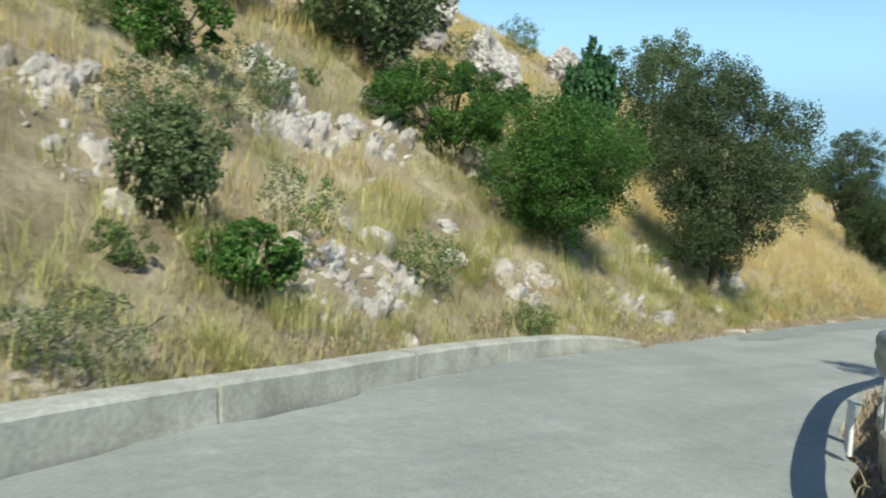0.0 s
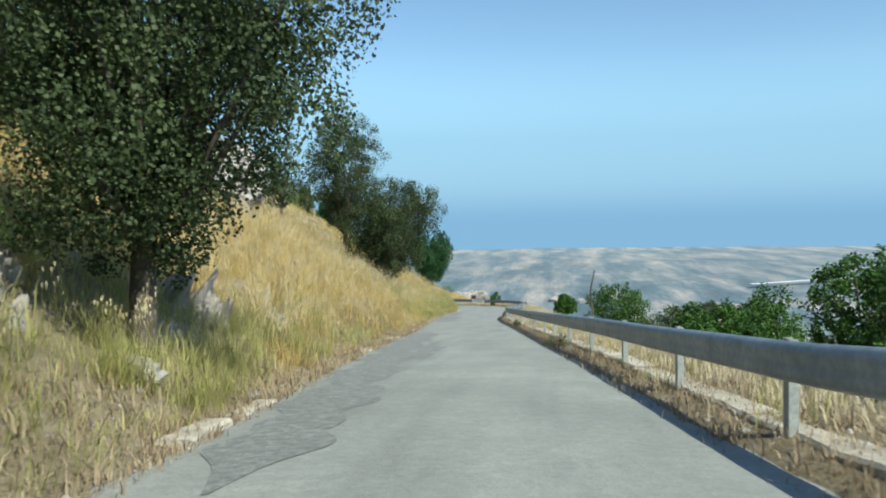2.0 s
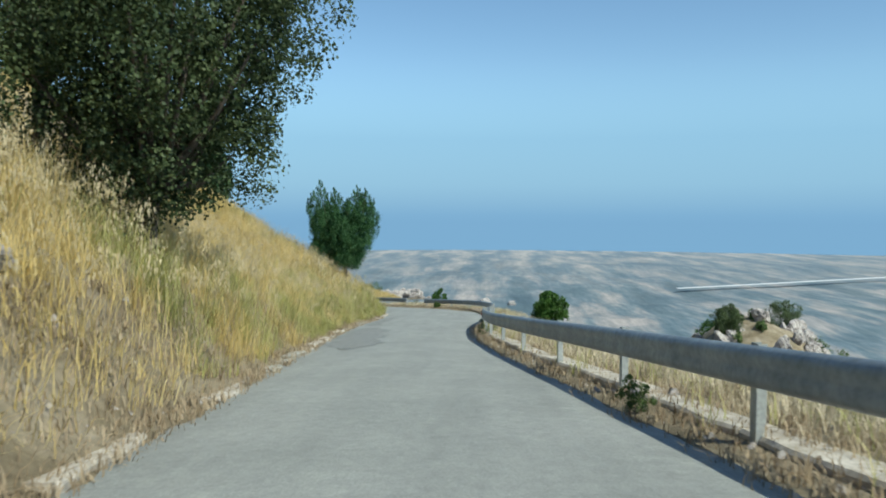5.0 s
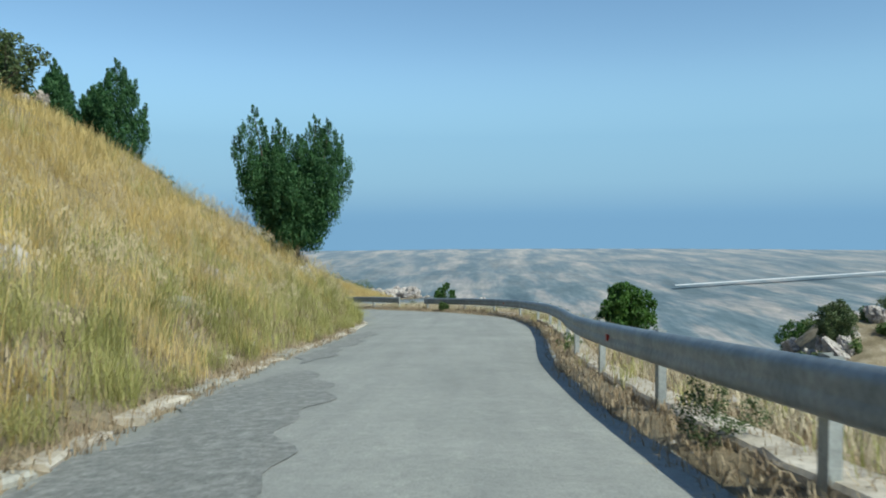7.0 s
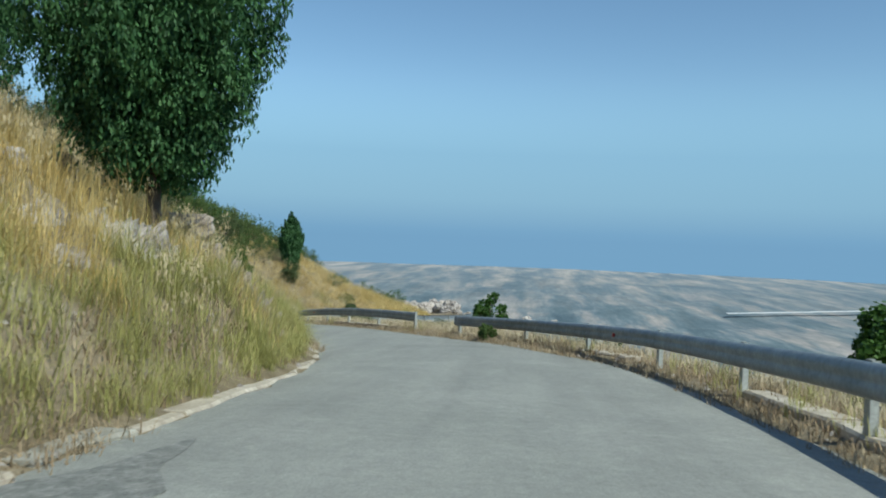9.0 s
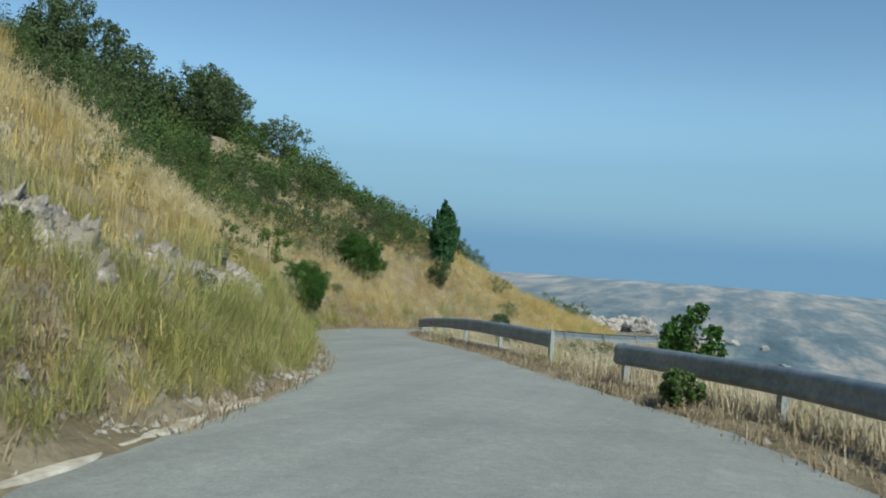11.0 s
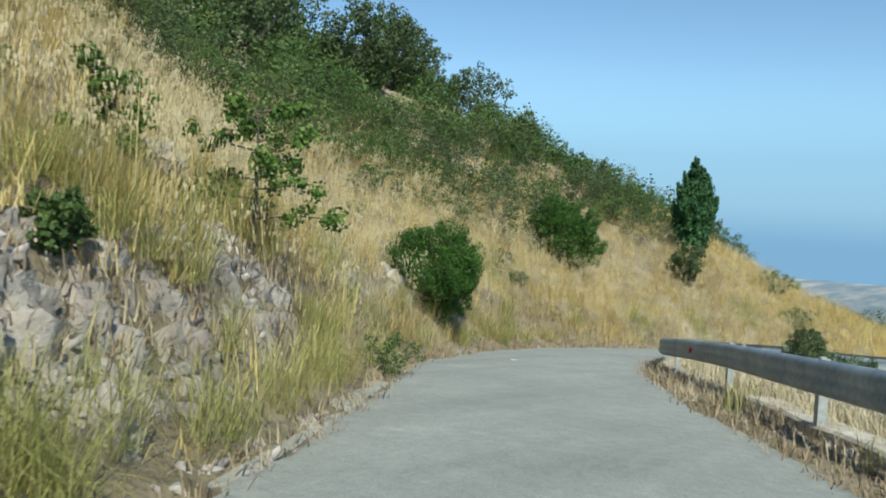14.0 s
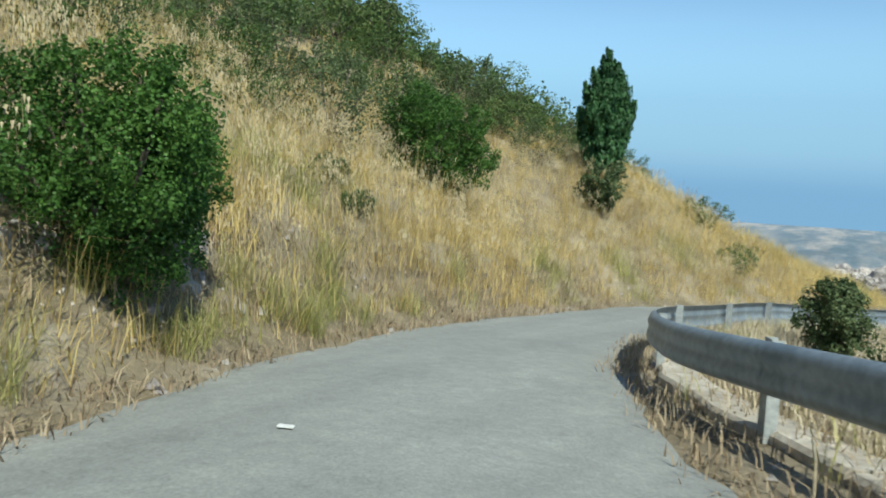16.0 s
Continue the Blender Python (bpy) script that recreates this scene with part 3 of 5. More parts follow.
def blades(name, root, height, width, gen, material, bend=0.45, lean=(0.0, 0.0), per=1):
    """Grass: every blade is bent once and ends in a point; lean: which way most of them nod; per: how many make a tuft that sweeps one way."""
    n = len(root)
    az = gen.uniform(0, 6.283, n) if per == 1 else np.repeat(gen.uniform(0, 6.283, n // per), per) + gen.normal(size=n) * 0.6
    ln = np.stack([np.cos(az), np.sin(az)], -1) + np.array(lean)
    ln /= np.hypot(*ln.T)[:, None]
    sd = np.stack([-ln[:, 1], ln[:, 0]], -1) * (width / 2)[:, None]
    b = gen.uniform(0.1, 1.0, n) * bend
    v = np.zeros((n, 5, 3))
    v[:] = root[:, None]
    v[:, 0, :2] += sd
    v[:, 1, :2] -= sd
    m = ln * (height * b * 0.35)[:, None]
    v[:, 2, :2] += m - sd * 0.75
    v[:, 3, :2] += m + sd * 0.75
    v[:, 2, 2] += height * 0.6
    v[:, 3, 2] += height * 0.6
    v[:, 4, :2] += ln * (height * b)[:, None]
    v[:, 4, 2] += height * (1 - 0.3 * b * b)
    i = np.arange(n)[:, None] * 5
    f = (i[:, :, None] + np.array([[0, 1, 2], [0, 2, 3], [3, 2, 4]])[None]).reshape(-1, 3)
    return quick_mesh(name, v.reshape(-1, 3), f, material)


def tufts(p, per, radius, gen):
    q = np.repeat(p, per, axis=0)
    r = np.sqrt(gen.random(len(q))) * radius
    a_ = gen.uniform(0, 6.283, len(q))
    q[:, 0] += r * np.cos(a_)
    q[:, 1] += r * np.sin(a_)
    q[:, 2] -= 0.05
    return q


def stuff(name, me, label, category):
    return tagged(new(name, me), label, category, kind="stuff")


gen = np.random.default_rng(7)


def stony(s, d):
    """How much of the bank is bare rock and soil."""
    return np.interp(s, [0, 22, 26, 92, 96, 106, 118, 124, 130], [0.45, 0.45, 0.1, 0.1, 0.5, 0.5, 0.4, 0.4, 0.12]) * np.interp(d, [0, 2, 2.8, 5, 9], [0.0, 0.1, 1, 1, 0.4]) + 0.95 * cut_face(s, d) * rubble_patch(s, d)


def rubble_patch(s, d):
    """Where the cut face is bare."""
    return np.sin(s * 1.35 + 0.8) + 0.7 * np.sin(s * 3.1 + d * 2.2) > 0.05


def cut_face(s, d):
    """Where the foot of the bank is cut into crumbling rock."""
    lo, hi = np.interp(s, [100, 104, 108, 112, 118, 126], [1.2, 1.5, 0.6, 0.5, 0.6, 0.5]), np.interp(s, [100, 104, 108, 112, 118, 126], [3.0, 3.2, 2.2, 1.9, 1.7, 1.5])
    along_ = np.interp(s, [99, 100.5, 105, 106, 108, 109, 117, 118.5, 121.5, 122.5, 126, 127], [0, 1, 1, 0.4, 0.4, 1, 1, 0.1, 0.1, 0.35, 0.35, 0])
    return along_ * ((d > lo) & (d < hi))


# bedrock that breaks through the bank: x, y, length along the road, width up the slope, how far it stands out
OUTCROPS = [(-8.4, 6.9, 2.6, 1.6, 0.4), (-9.0, 8.2, 1.4, 0.9, 0.3), (-12.9, 9.2, 3.0, 1.3, 0.5), (-14.5, 9.6, 1.3, 1.6, 0.9), (-13.4, 11.6, 2.6, 1.3, 0.55), (-14.8, 13.3, 2.0, 1.3, 0.5),
            (-9.6, 12.0, 1.6, 1.3, 0.4), (-10.0, 13.3, 1.3, 0.8, 0.25), (-9.8, 16.4, 1.6, 1.1, 0.4), (-11.8, 14.1, 1.2, 0.8, 0.3), (-11.3, 4.2, 2.2, 1.1, 0.4), (-9.6, 3.8, 1.2, 0.7, 0.25),
            (-11.7, 21.2, 2.0, 1.4, 0.6), (-11.1, 24.2, 1.4, 1.1, 0.45), (-12.4, 26.6, 1.8, 2.2, 1.2), (-12.9, 31.2, 2.0, 1.2, 0.5), (-12.0, 30.4, 1.3, 0.8, 0.3), (-12.7, 39.5, 1.2, 0.7, 0.2), (-17.2, 71.9, 1.3, 0.6, 0.18),
            (-17.6, 81.4, 1.6, 0.8, 0.25), (-17.9, 91.6, 2.4, 1.3, 0.5), (-18.4, 89.8, 1.6, 0.9, 0.35), (-17.7, 95.3, 2.8, 2.2, 0.95), (-18.9, 96.9, 2.8, 2.0, 0.75), (-19.2, 99.0, 2.6, 1.6, 0.5), (-19.3, 100.8, 2.2, 1.1, 0.36),
            (-20.5, 102.6, 2.2, 1.2, 0.32), (-20.9, 104.0, 2.0, 1.0, 0.3), (-21.2, 105.5, 1.6, 1.2, 0.35), (-22.4, 106.6, 2.0, 1.3, 0.42), (-21.9, 107.6, 1.5, 0.9, 0.28), (-22.5, 108.8, 2.0, 1.2, 0.36), (-22.9, 109.8, 1.6, 1.0, 0.3), (-23.7, 111.0, 1.4, 0.8, 0.26), (-27.2, 116.3, 1.5, 0.6, 0.2),
            (-24.3, 112.0, 1.3, 0.7, 0.2), (-28.4, 118.6, 1.6, 0.8, 0.25), (-28.8, 121.2, 1.0, 0.6, 0.2)]
ROCKY = np.array(OUTCROPS)


def bare(p):
    """Whether the places p lie on bedrock."""
    dx, dy = p[:, 0, None] - ROCKY[:, 0], p[:, 1, None] - ROCKY[:, 1]
    tx, ty = -0.35, 0.94
    return (((dx * tx + dy * ty) / (0.40 * ROCKY[:, 2])) ** 2 + ((dx * ty - dy * tx) / (0.38 * ROCKY[:, 3])) ** 2 < 1).any(1)


# dry grass near the road on the uphill bank
p, s, d = bank_places(26000, -3, 170, 0.45, 10, gen, 1.2)
keep = (gen.random(len(p)) > stony(s, d)) & (wobble(p[:, 0], p[:, 1], 8, 4.5) > -0.75) & ~bare(p)
p, s, d = p[keep], s[keep], d[keep]
green = wobble(p[:, 0], p[:, 1], 11, 7) + np.interp(d, [0, 1.5, 4], [0.35, 0.25, -0.25]) + np.interp(s, [0, 20, 26, 29, 55, 70, 92, 95, 106, 112, 120], [0.5, 0.5, 0.45, -0.4, -0.25, -0.05, 0.1, 0.12, 0.0, -0.3, -0.3]) + np.where((s > 17) & (s < 27) & (d < 2), 0.5, 0) > 0.22
for sel, name, mat_, label in ((~green, "dry_grass", M_DRY, "tall straw-yellow dry grass on the bank"), (green, "green_grass", M_OLIVE, "olive green tufts of long grass on the bank")):
    q = tufts(p[sel], 16, 0.3, gen)
    clump = np.clip(0.85 + 0.75 * wobble(p[sel, 0], p[sel, 1], 17, 1.5) + 0.4 * wobble(p[sel, 0], p[sel, 1], 19, 4.0), 0.35, 1.5)
    tall = np.repeat(clump * np.interp(d[sel], [0.4, 1.2, 3], [0.45, 0.8, 1.0]) * np.interp(s[sel], [0, 24, 30, 60, 90, 110], [0.75, 0.8, 1.25, 1.2, 1.1, 1.0]) * np.where((s[sel] > 97) & (s[sel] < 114) & (d[sel] < 2.2), 0.55, 1.0), 16)
    stuff(name, blades(name, q, gen.uniform(0.3, 0.95, len(q)) * tall, gen.uniform(0.006, 0.0125, len(q)), gen, mat_, 1.15, (0.45, 0.12), 16), label, "grass")
# coarser grass higher up
p, s, d = bank_places(15000, 0, 178, 9, 44, gen, 1.3)
keep = (wobble(p[:, 0], p[:, 1], 8, 6) > np.interp(s, [0, 25, 90, 100], [-0.1, -0.4, -0.4, -0.5])) & (gen.random(len(p)) > np.where((s > 104) & (d > 15), 0.5, 0.0))
p = p[keep]
q = tufts(p, 10, 0.45, gen)
stuff("hill_grass", blades("hill_grass", q, gen.uniform(0.35, 0.8, len(q)), gen.uniform(0.016, 0.034, len(q)), gen, M_DRY, 0.85, (0.5, 0.1)), "dry yellow grass over the upper hillside", "grass")
# withered low growth along both verges
p, s, d = bank_places(15500, -4, 140, -0.06, 1.35, gen)
p = p[~((s > 88) & (s < 101) & (d < 0.35)) & ~((s > 101) & (s < 117) & (d > 0.12) & (d < 0.7) & (gen.random(len(p)) < 0.75))]
q1 = tufts(p, 7, 0.2, gen)
p, s, d = bank_places(9000, 3, 150, -0.08, 1.3, gen, 1.0, 1)
q2 = tufts(p, 7, 0.2, gen)
q = np.vstack([q1, q2])
stuff("verge_growth", blades("verge_growth", q, gen.uniform(0.05, 0.24, len(q)), gen.uniform(0.008, 0.018, len(q)), gen, M_RUST, 1.3), "low rust-brown withered growth along the verges", "verge plants")
# grass beyond the rail
p, s, d = bank_places(12500, 2, 165, 1.0, 14, gen, 2.2, 1)
q = tufts(p, 10, 0.3, gen)
stuff("slope_grass", blades("slope_grass", q, gen.uniform(0.2, 0.6, len(q)) * np.repeat(np.interp(d, [1.0, 1.8], [0.45, 0.9]), 10), gen.uniform(0.009, 0.02, len(q)), gen, M_STRAW, 0.8), "pale dry grass falling away beyond the rail", "grass")


# drooping green tussocks at the foot of the bank
p, s, d = bank_places(430, 56, 134, 0.35, 2.8, gen, 1.6)
p2_, s2_, d2_ = bank_places(60, 3, 27, 0.5, 4.0, gen)
p = np.vstack([p[gen.random(len(p)) < np.interp(s, [56, 88, 94, 104, 110, 134], [0.35, 0.5, 1, 1, 0.8, 0.35])], p2_])
p3_, s3_, d3_ = bank_places(80, 103, 118, 0.35, 1.3, gen)
p = np.vstack([p, p3_])
p = p[~bare(p)]
q = tufts(p, 130, 0.22, gen)
size = np.repeat(gen.uniform(0.7, 1.25, len(p)), 130)
stuff("grass_tussocks", blades("grass_tussocks", q, gen.uniform(0.35, 0.8, len(q)) * size, gen.uniform(0.004, 0.008, len(q)), gen, M_OLIVE, 1.6, (0.3, 0.05)), "drooping olive green grass tussocks along the bank", "grass")
p, s, d = bank_places(1900, 100, 150, 0.12, 2.2, gen, 1.0, 1)
keep = gen.random(len(p)) > np.where((s > 112) & (s < 128) & (d < 0.75), 0.8, 0.15)
p, d = p[keep], d[keep]
q = tufts(p, 11, 0.2, gen)
stuff("shoulder_grass", blades("shoulder_grass", q, gen.uniform(0.1, 0.42, len(q)) * np.repeat(np.interp(d, [0.1, 0.7], [0.5, 1.2]), 11), gen.uniform(0.006, 0.013, len(q)), gen, M_STRAW, 0.9), "pale dry grass between the asphalt and the rail", "grass")
p, s, d = bank_places(420, 18, 150, 0.35, 1.8, gen, 1.0, 1)
q = tufts(p, 12, 0.16, gen)
stuff("shoulder_weeds", blades("shoulder_weeds", q, gen.uniform(0.15, 0.5, len(q)), gen.uniform(0.006, 0.014, len(q)), gen, M_OLIVE, 0.9), "grey-green weeds growing under the guard rail", "weeds")


def oats(name, root, gen, material):
    """Wild oats: a thin stalk that nods, with hanging spikelets near its end."""
    n = len(root)
    h = gen.uniform(0.7, 1.25, n)
    az = gen.uniform(0, 6.283, n)
    ln = np.stack([np.cos(az), np.sin(az), 0 * az], -1)
    sd = np.stack([-ln[:, 1], ln[:, 0], 0 * az], -1)
    tip = root + ln * (h * gen.uniform(0.15, 0.5, n))[:, None]
    tip[:, 2] += h
    mid = root * 0.4 + tip * 0.6
    mid[:, 2] += h * 0.1
    tri = [np.stack([root - sd * 0.003, root + sd * 0.003, mid], 1), np.stack([mid - sd * 0.003, mid + sd * 0.003, tip], 1)]
    for k in range(8):
        u = 0.45 + 0.55 * (k + 1) / 8
        c = mid + (tip - mid) * (u - 0.3)
        c = c + sd * (gen.uniform(-0.09, 0.09, n))[:, None] + ln * (gen.uniform(-0.03, 0.08, n))[:, None]
        c[:, 2] += gen.uniform(-0.05, 0.02, n)
        w, l = gen.uniform(0.007, 0.013, n)[:, None], gen.uniform(0.04, 0.07, n)
        lo = c.copy()
        lo[:, 2] -= l
        tri.append(np.stack([c - sd * w, c + sd * w, lo], 1))
    v = np.concatenate(tri, 1).reshape(-1, 3)
    return quick_mesh(name, v, np.arange(len(v)).reshape(-1, 3), material)


p, s, d = bank_places(9000, 6, 150, 0.8, 7.5, gen, 1.1)
keep = wobble(p[:, 0], p[:, 1], 21, 5) > np.interp(s, [6, 26, 30, 58, 66, 100, 114, 120, 140], [0.1, 0.1, -0.35, -0.35, 0.1, 0.1, -0.1, -0.6, -0.3])
keep &= (gen.random(len(p)) > 0.7 * (s < 28)) & ~bare(p) & ~((s > 97) & (s < 114) & (d < 2.4))
p = p[keep]
p4_, s4_, d4_ = bank_places(700, 119, 146, 0.7, 5.5, gen, 1.2)
p = np.vstack([p, p4_[~bare(p4_) & (wobble(p4_[:, 0], p4_[:, 1], 23, 3.0) > -0.1)]])
p = tufts(p, 3, 0.3, gen)
stuff("wild_oats", oats("wild_oats", p, gen, M_EAR), "pale nodding ears of wild oats", "grass")


# ---- shrubs and trees ----
def leaf_cloud(clumps, n, size, gen, up=0.0, long=1.0, shell=0.38):
    """Leaves on and in round clumps (x, y, z, radius): diamonds that look outwards."""
    c = np.array(clumps, float)
    w = c[:, 3] ** 1.6
    k = gen.choice(len(c), n, p=w / w.sum())
    g = gen.normal(size=(n, 3))
    g /= np.linalg.norm(g, axis=1, keepdims=True)
    r = c[k, 3] * (shell + (1.08 - shell) * gen.random(n) ** 0.6)
    r = r * (1 + 0.2 * gen.random(n) ** 4)
    pos = c[k, :3] + g * r[:, None]
    out = g + gen.normal(size=(n, 3)) * 0.6 + np.array([0, 0, 0.3])
    out /= np.linalg.norm(out, axis=1, keepdims=True)
    side = np.cross(out, gen.normal(size=(n, 3)) * (1 - up) + np.array([0, 0, 1]) * up)
    side /= np.linalg.norm(side, axis=1, keepdims=True) + 1e-9
    ahead = np.cross(side, out)
    sz = size * gen.uniform(0.6, 1.4, n)
    a_, b_ = side * (sz * 0.5)[:, None], ahead * (sz * 0.5 * long)[:, None]
    v = np.stack([pos - b_, pos + a_, pos + b_ + out * (sz * 0.15)[:, None], pos - a_], 1).reshape(-1, 3)
    return v, np.arange(n * 4).reshape(-1, 4)


def tube(path, radii, sides=6):
    path = np.array(path, float)
    v, f = [], []
    for i, (c, r) in enumerate(zip(path, radii)):
        t = path[min(i + 1, len(path) - 1)] - path[max(i - 1, 0)]
        t = t / (np.linalg.norm(t) + 1e-9)
        u = np.cross(t, (0.3, 1, 0.2))
        u /= np.linalg.norm(u)
        w = np.cross(t, u)
        for k in range(sides):
            a_ = 6.283 * k / sides
            v.append(c + r * (math.cos(a_) * u + math.sin(a_) * w))
        if i:
            for k in range(sides):
                f.append(((i - 1) * sides + k, (i - 1) * sides + (k + 1) % sides, i * sides + (k + 1) % sides, i * sides + k))
    return v, f


def wood(name, tubes, material):
    v, f = [], []
    for path, radii in tubes:
        a_, b_ = tube(path, radii)
        f += [tuple(i + len(v) for i in q) for q in b_]
        v += a_
    return mesh_of(name, v, f, material, True)


def tree(place, height, width, leaf_mat, label, category="tree", name="tree", leaves=9000, leaf=0.10, trunk=0.25, seed=1, lobes=16, flat=1.0, low=0.15, offset=(0, 0)):
    """Trunk, limbs and an uneven crown of many leaves. low: where the crown begins, of the height."""
    g = np.random.default_rng(seed)
    root = tagged(new(name), label, category)
    root.location = place
    clumps, tubes = [], []
    fork = np.array([offset[0] * 0.3, offset[1] * 0.3, height * max(0.22, low)])
    tubes.append(([(0, 0, -0.4), (offset[0] * 0.1, offset[1] * 0.1, height * 0.1), fork], [trunk, trunk * 0.8, trunk * 0.6]))
    mid_z, half_z = height * (1 + low) / 2, height * (1 - low) / 2
    for k in range(lobes):
        u = (k + 0.5) / lobes
        h = 2 * u - 1
        a_ = 2.4 * k + g.uniform(-0.5, 0.5)
        ring = math.sqrt(max(0.0, 1 - h * h)) * (1.0 - 0.25 * max(0.0, -h))
        reach = g.uniform(0.42, 0.93)
        c = np.array([math.cos(a_) * ring * reach * width / 2 + offset[0] * u, math.sin(a_) * ring * reach * width / 2 * flat + offset[1] * u, mid_z + h * half_z * g.uniform(0.72, 0.86)])
        r = min(width, height) * g.uniform(0.11, 0.23) * (0.75 + 0.35 * ring)
        clumps.append((*c, r * 0.92))
        for _ in range(15):
            dv = g.normal(size=3) + np.array([0, 0, 0.3])
            dv /= np.linalg.norm(dv)
            clumps.append((*(c + dv * r * g.uniform(0.75, 1.12)), r * g.uniform(0.2, 0.42)))
        mid = fork * 0.45 + c * 0.55 + np.array([0, 0, -0.05 * height])
        tubes.append(([fork, mid, c], [trunk * 0.4, trunk * 0.22, 0.02]))
    clumps.append((offset[0] * 0.5, offset[1] * 0.5, mid_z, min(width, height) * 0.24))
    part("trunk", wood("trunk", tubes, M_BARK), root, "dark furrowed trunk with limbs")
    v, f = leaf_cloud(clumps, leaves, leaf, g)
    part("crown", quick_mesh("crown", v, f, leaf_mat), root)
    return root


def cypress(place, height, width, spires, label, seed, leaves=9000, name="cypress_tree", trunk=0.14, bare=0.1, leaf=0.1):
    """Upright sprays round one or several spires (x, y, share of the height)."""
    g = np.random.default_rng(seed)
    root = tagged(new(name), label, "tree")
    root.location = place
    clumps, tubes = [], [([(0, 0, -0.3), (0, 0, height * bare), (0, 0, height * 0.5)], [trunk, trunk * 0.9, trunk * 0.4])]
    for x, y, share in spires:
        top = height * share
        w = width if len(spires) == 1 else width * 0.52
        tubes.append(([(0, 0, height * bare), (x * 0.6, y * 0.6, height * 0.4), (x, y, top * 0.95)], [trunk * 0.6, trunk * 0.4, 0.015]))
        n = 34
        for k in range(n):
            u = k / (n - 1)
            z = height * bare + (top - height * bare) * u
            prof = (math.sin(math.pi * min(1, 0.22 + 0.62 * u)) ** 0.8) * (1 - 0.88 * max(0, u - 0.55) / 0.45 * u)
            grow = min(1, 0.25 + 1.3 * u)
            a_ = 2.4 * k + g.uniform(-0.4, 0.4)
            r = w / 2 * prof * g.uniform(0.35, 0.62) + 0.05
            rad = w / 2 * prof * 0.62
            clumps.append((x * grow + math.cos(a_) * rad, y * grow + math.sin(a_) * rad, z, r))
            for q in range(2):
                b_ = a_ + g.uniform(-0.9, 0.9)
                out_ = rad * g.uniform(1.25, 1.75)
                for e in range(3):
                    clumps.append((x * grow + math.cos(b_) * out_ * (1 + 0.05 * e), y * grow + math.sin(b_) * out_ * (1 + 0.05 * e), z + r * (0.5 + 0.42 * e), r * (0.4 - 0.1 * e)))
    part("trunk", wood("trunk", tubes, M_BARK), root, "thin dark trunk")
    v, f = leaf_cloud(clumps, leaves, leaf, g, up=0.85, long=2.6, shell=0.3)
    part("crown", quick_mesh("crown", v, f, M_CYP), root)
    return root


def sapling(place, height, width, label, seed, limbs=9):
    """A thin stem with level branches, each ending in loose tufts of leaves."""
    g = np.random.default_rng(seed)
    root = tagged(new("sapling"), label, "tree")
    root.location = place
    stem = [(0, 0, -0.3), (0.04, 0.02, height * 0.35), (-0.03, 0.05, height * 0.7), (0.02, 0.03, height)]
    part("trunk", wood("trunk", [(stem, [0.03, 0.024, 0.016, 0.006])], M_BARK), root, "thin pale trunk")
    for k in range(limbs):
        u = 0.22 + 0.78 * (k + 0.5) / limbs
        a_ = 2.4 * k + g.uniform(-0.4, 0.4)
        reach = width / 2 * (1.1 - 0.75 * u) * g.uniform(0.75, 1.2) + 0.08
        z0 = height * u
        ln = np.array([math.cos(a_), math.sin(a_), 0.0])
        p0, p1, p2 = np.array([0, 0.03, z0]), ln * reach * 0.55 + np.array([0, 0, z0 + 0.05]), ln * reach + np.array([0, 0, z0 + g.uniform(0.0, 0.16)])
        branch = part("branch", wood("branch", [((p0, p1, p2), [0.013, 0.009, 0.004])], M_BARK), root)
        tuft = [(*(p0 + (p2 - p0) * w_ + g.normal(size=3) * 0.05), g.uniform(0.07, 0.13)) for w_ in (0.45, 0.65, 0.82, 1.0)]
        v, f = leaf_cloud(tuft, 300, 0.048, g, shell=0.1)
        part("leaves", quick_mesh("leaves", v, f, M_LEAF), branch, "light green leaves")
    return root


def spot(x, y, sink=0.05):
    return (x, y, float(soil([x], [y])[0]) - sink)


# first bend
tree(spot(-10.7, 14.9), 3.6, 3.7, M_BUSH, "rounded dense vivid green bush on the rocky bank", "bush", "bush", 80000, 0.04, 0.12, 3, 40, low=0.16)
tree(spot(-13.9, 14.4), 2.3, 4.4, M_BUSH, "spreading dense green bush above the rocks", "bush", "bush", 50000, 0.045, 0.12, 4, 30, low=0.02)
tree(spot(-10.6, 22.6), 7.4, 4.4, M_HOLM, "large dense holm oak with grey-green leaves beside the road", "tree", "oak_tree", 110000, 0.05, 0.2, 5, 48, low=0.1, offset=(-0.1, 0.6))
tree(spot(-17.5, 31.0), 7.2, 4.8, M_OAK, "paler grey-green oak behind the roadside oak", "tree", "oak_tree", 30000, 0.08, 0.2, 6, 26, low=0.08)
tree(spot(-17.4, 14.5), 3.6, 5.0, M_OAK, "dark shrubby oak on the upper slope", "tree", "oak_tree", 12000, 0.11, 0.18, 7, 18, low=0.02)
tree(spot(-20.5, 17.5), 3.8, 4.8, M_OAK, "dark shrubby oak under the cliff", "tree", "oak_tree", 10000, 0.11, 0.18, 8, 16, low=0.02)
tree(spot(-17.6, 9.4), 3.4, 4.6, M_OAK, "low dark oak scrub on the slope", "tree", "oak_tree", 9000, 0.10, 0.15, 9, 16, low=0.02)
tree(spot(-13.9, 7.0), 1.5, 2.4, M_BUSH, "low green bush beside the tall boulder", "bush", "bush", 7000, 0.07, 0.1, 27, 14, low=0.02)
cypress(spot(-17.2, 25.4), 5.2, 1.9, [(0, 0, 1)], "small dark conifer above the rocks", 10, 7000, "conifer")
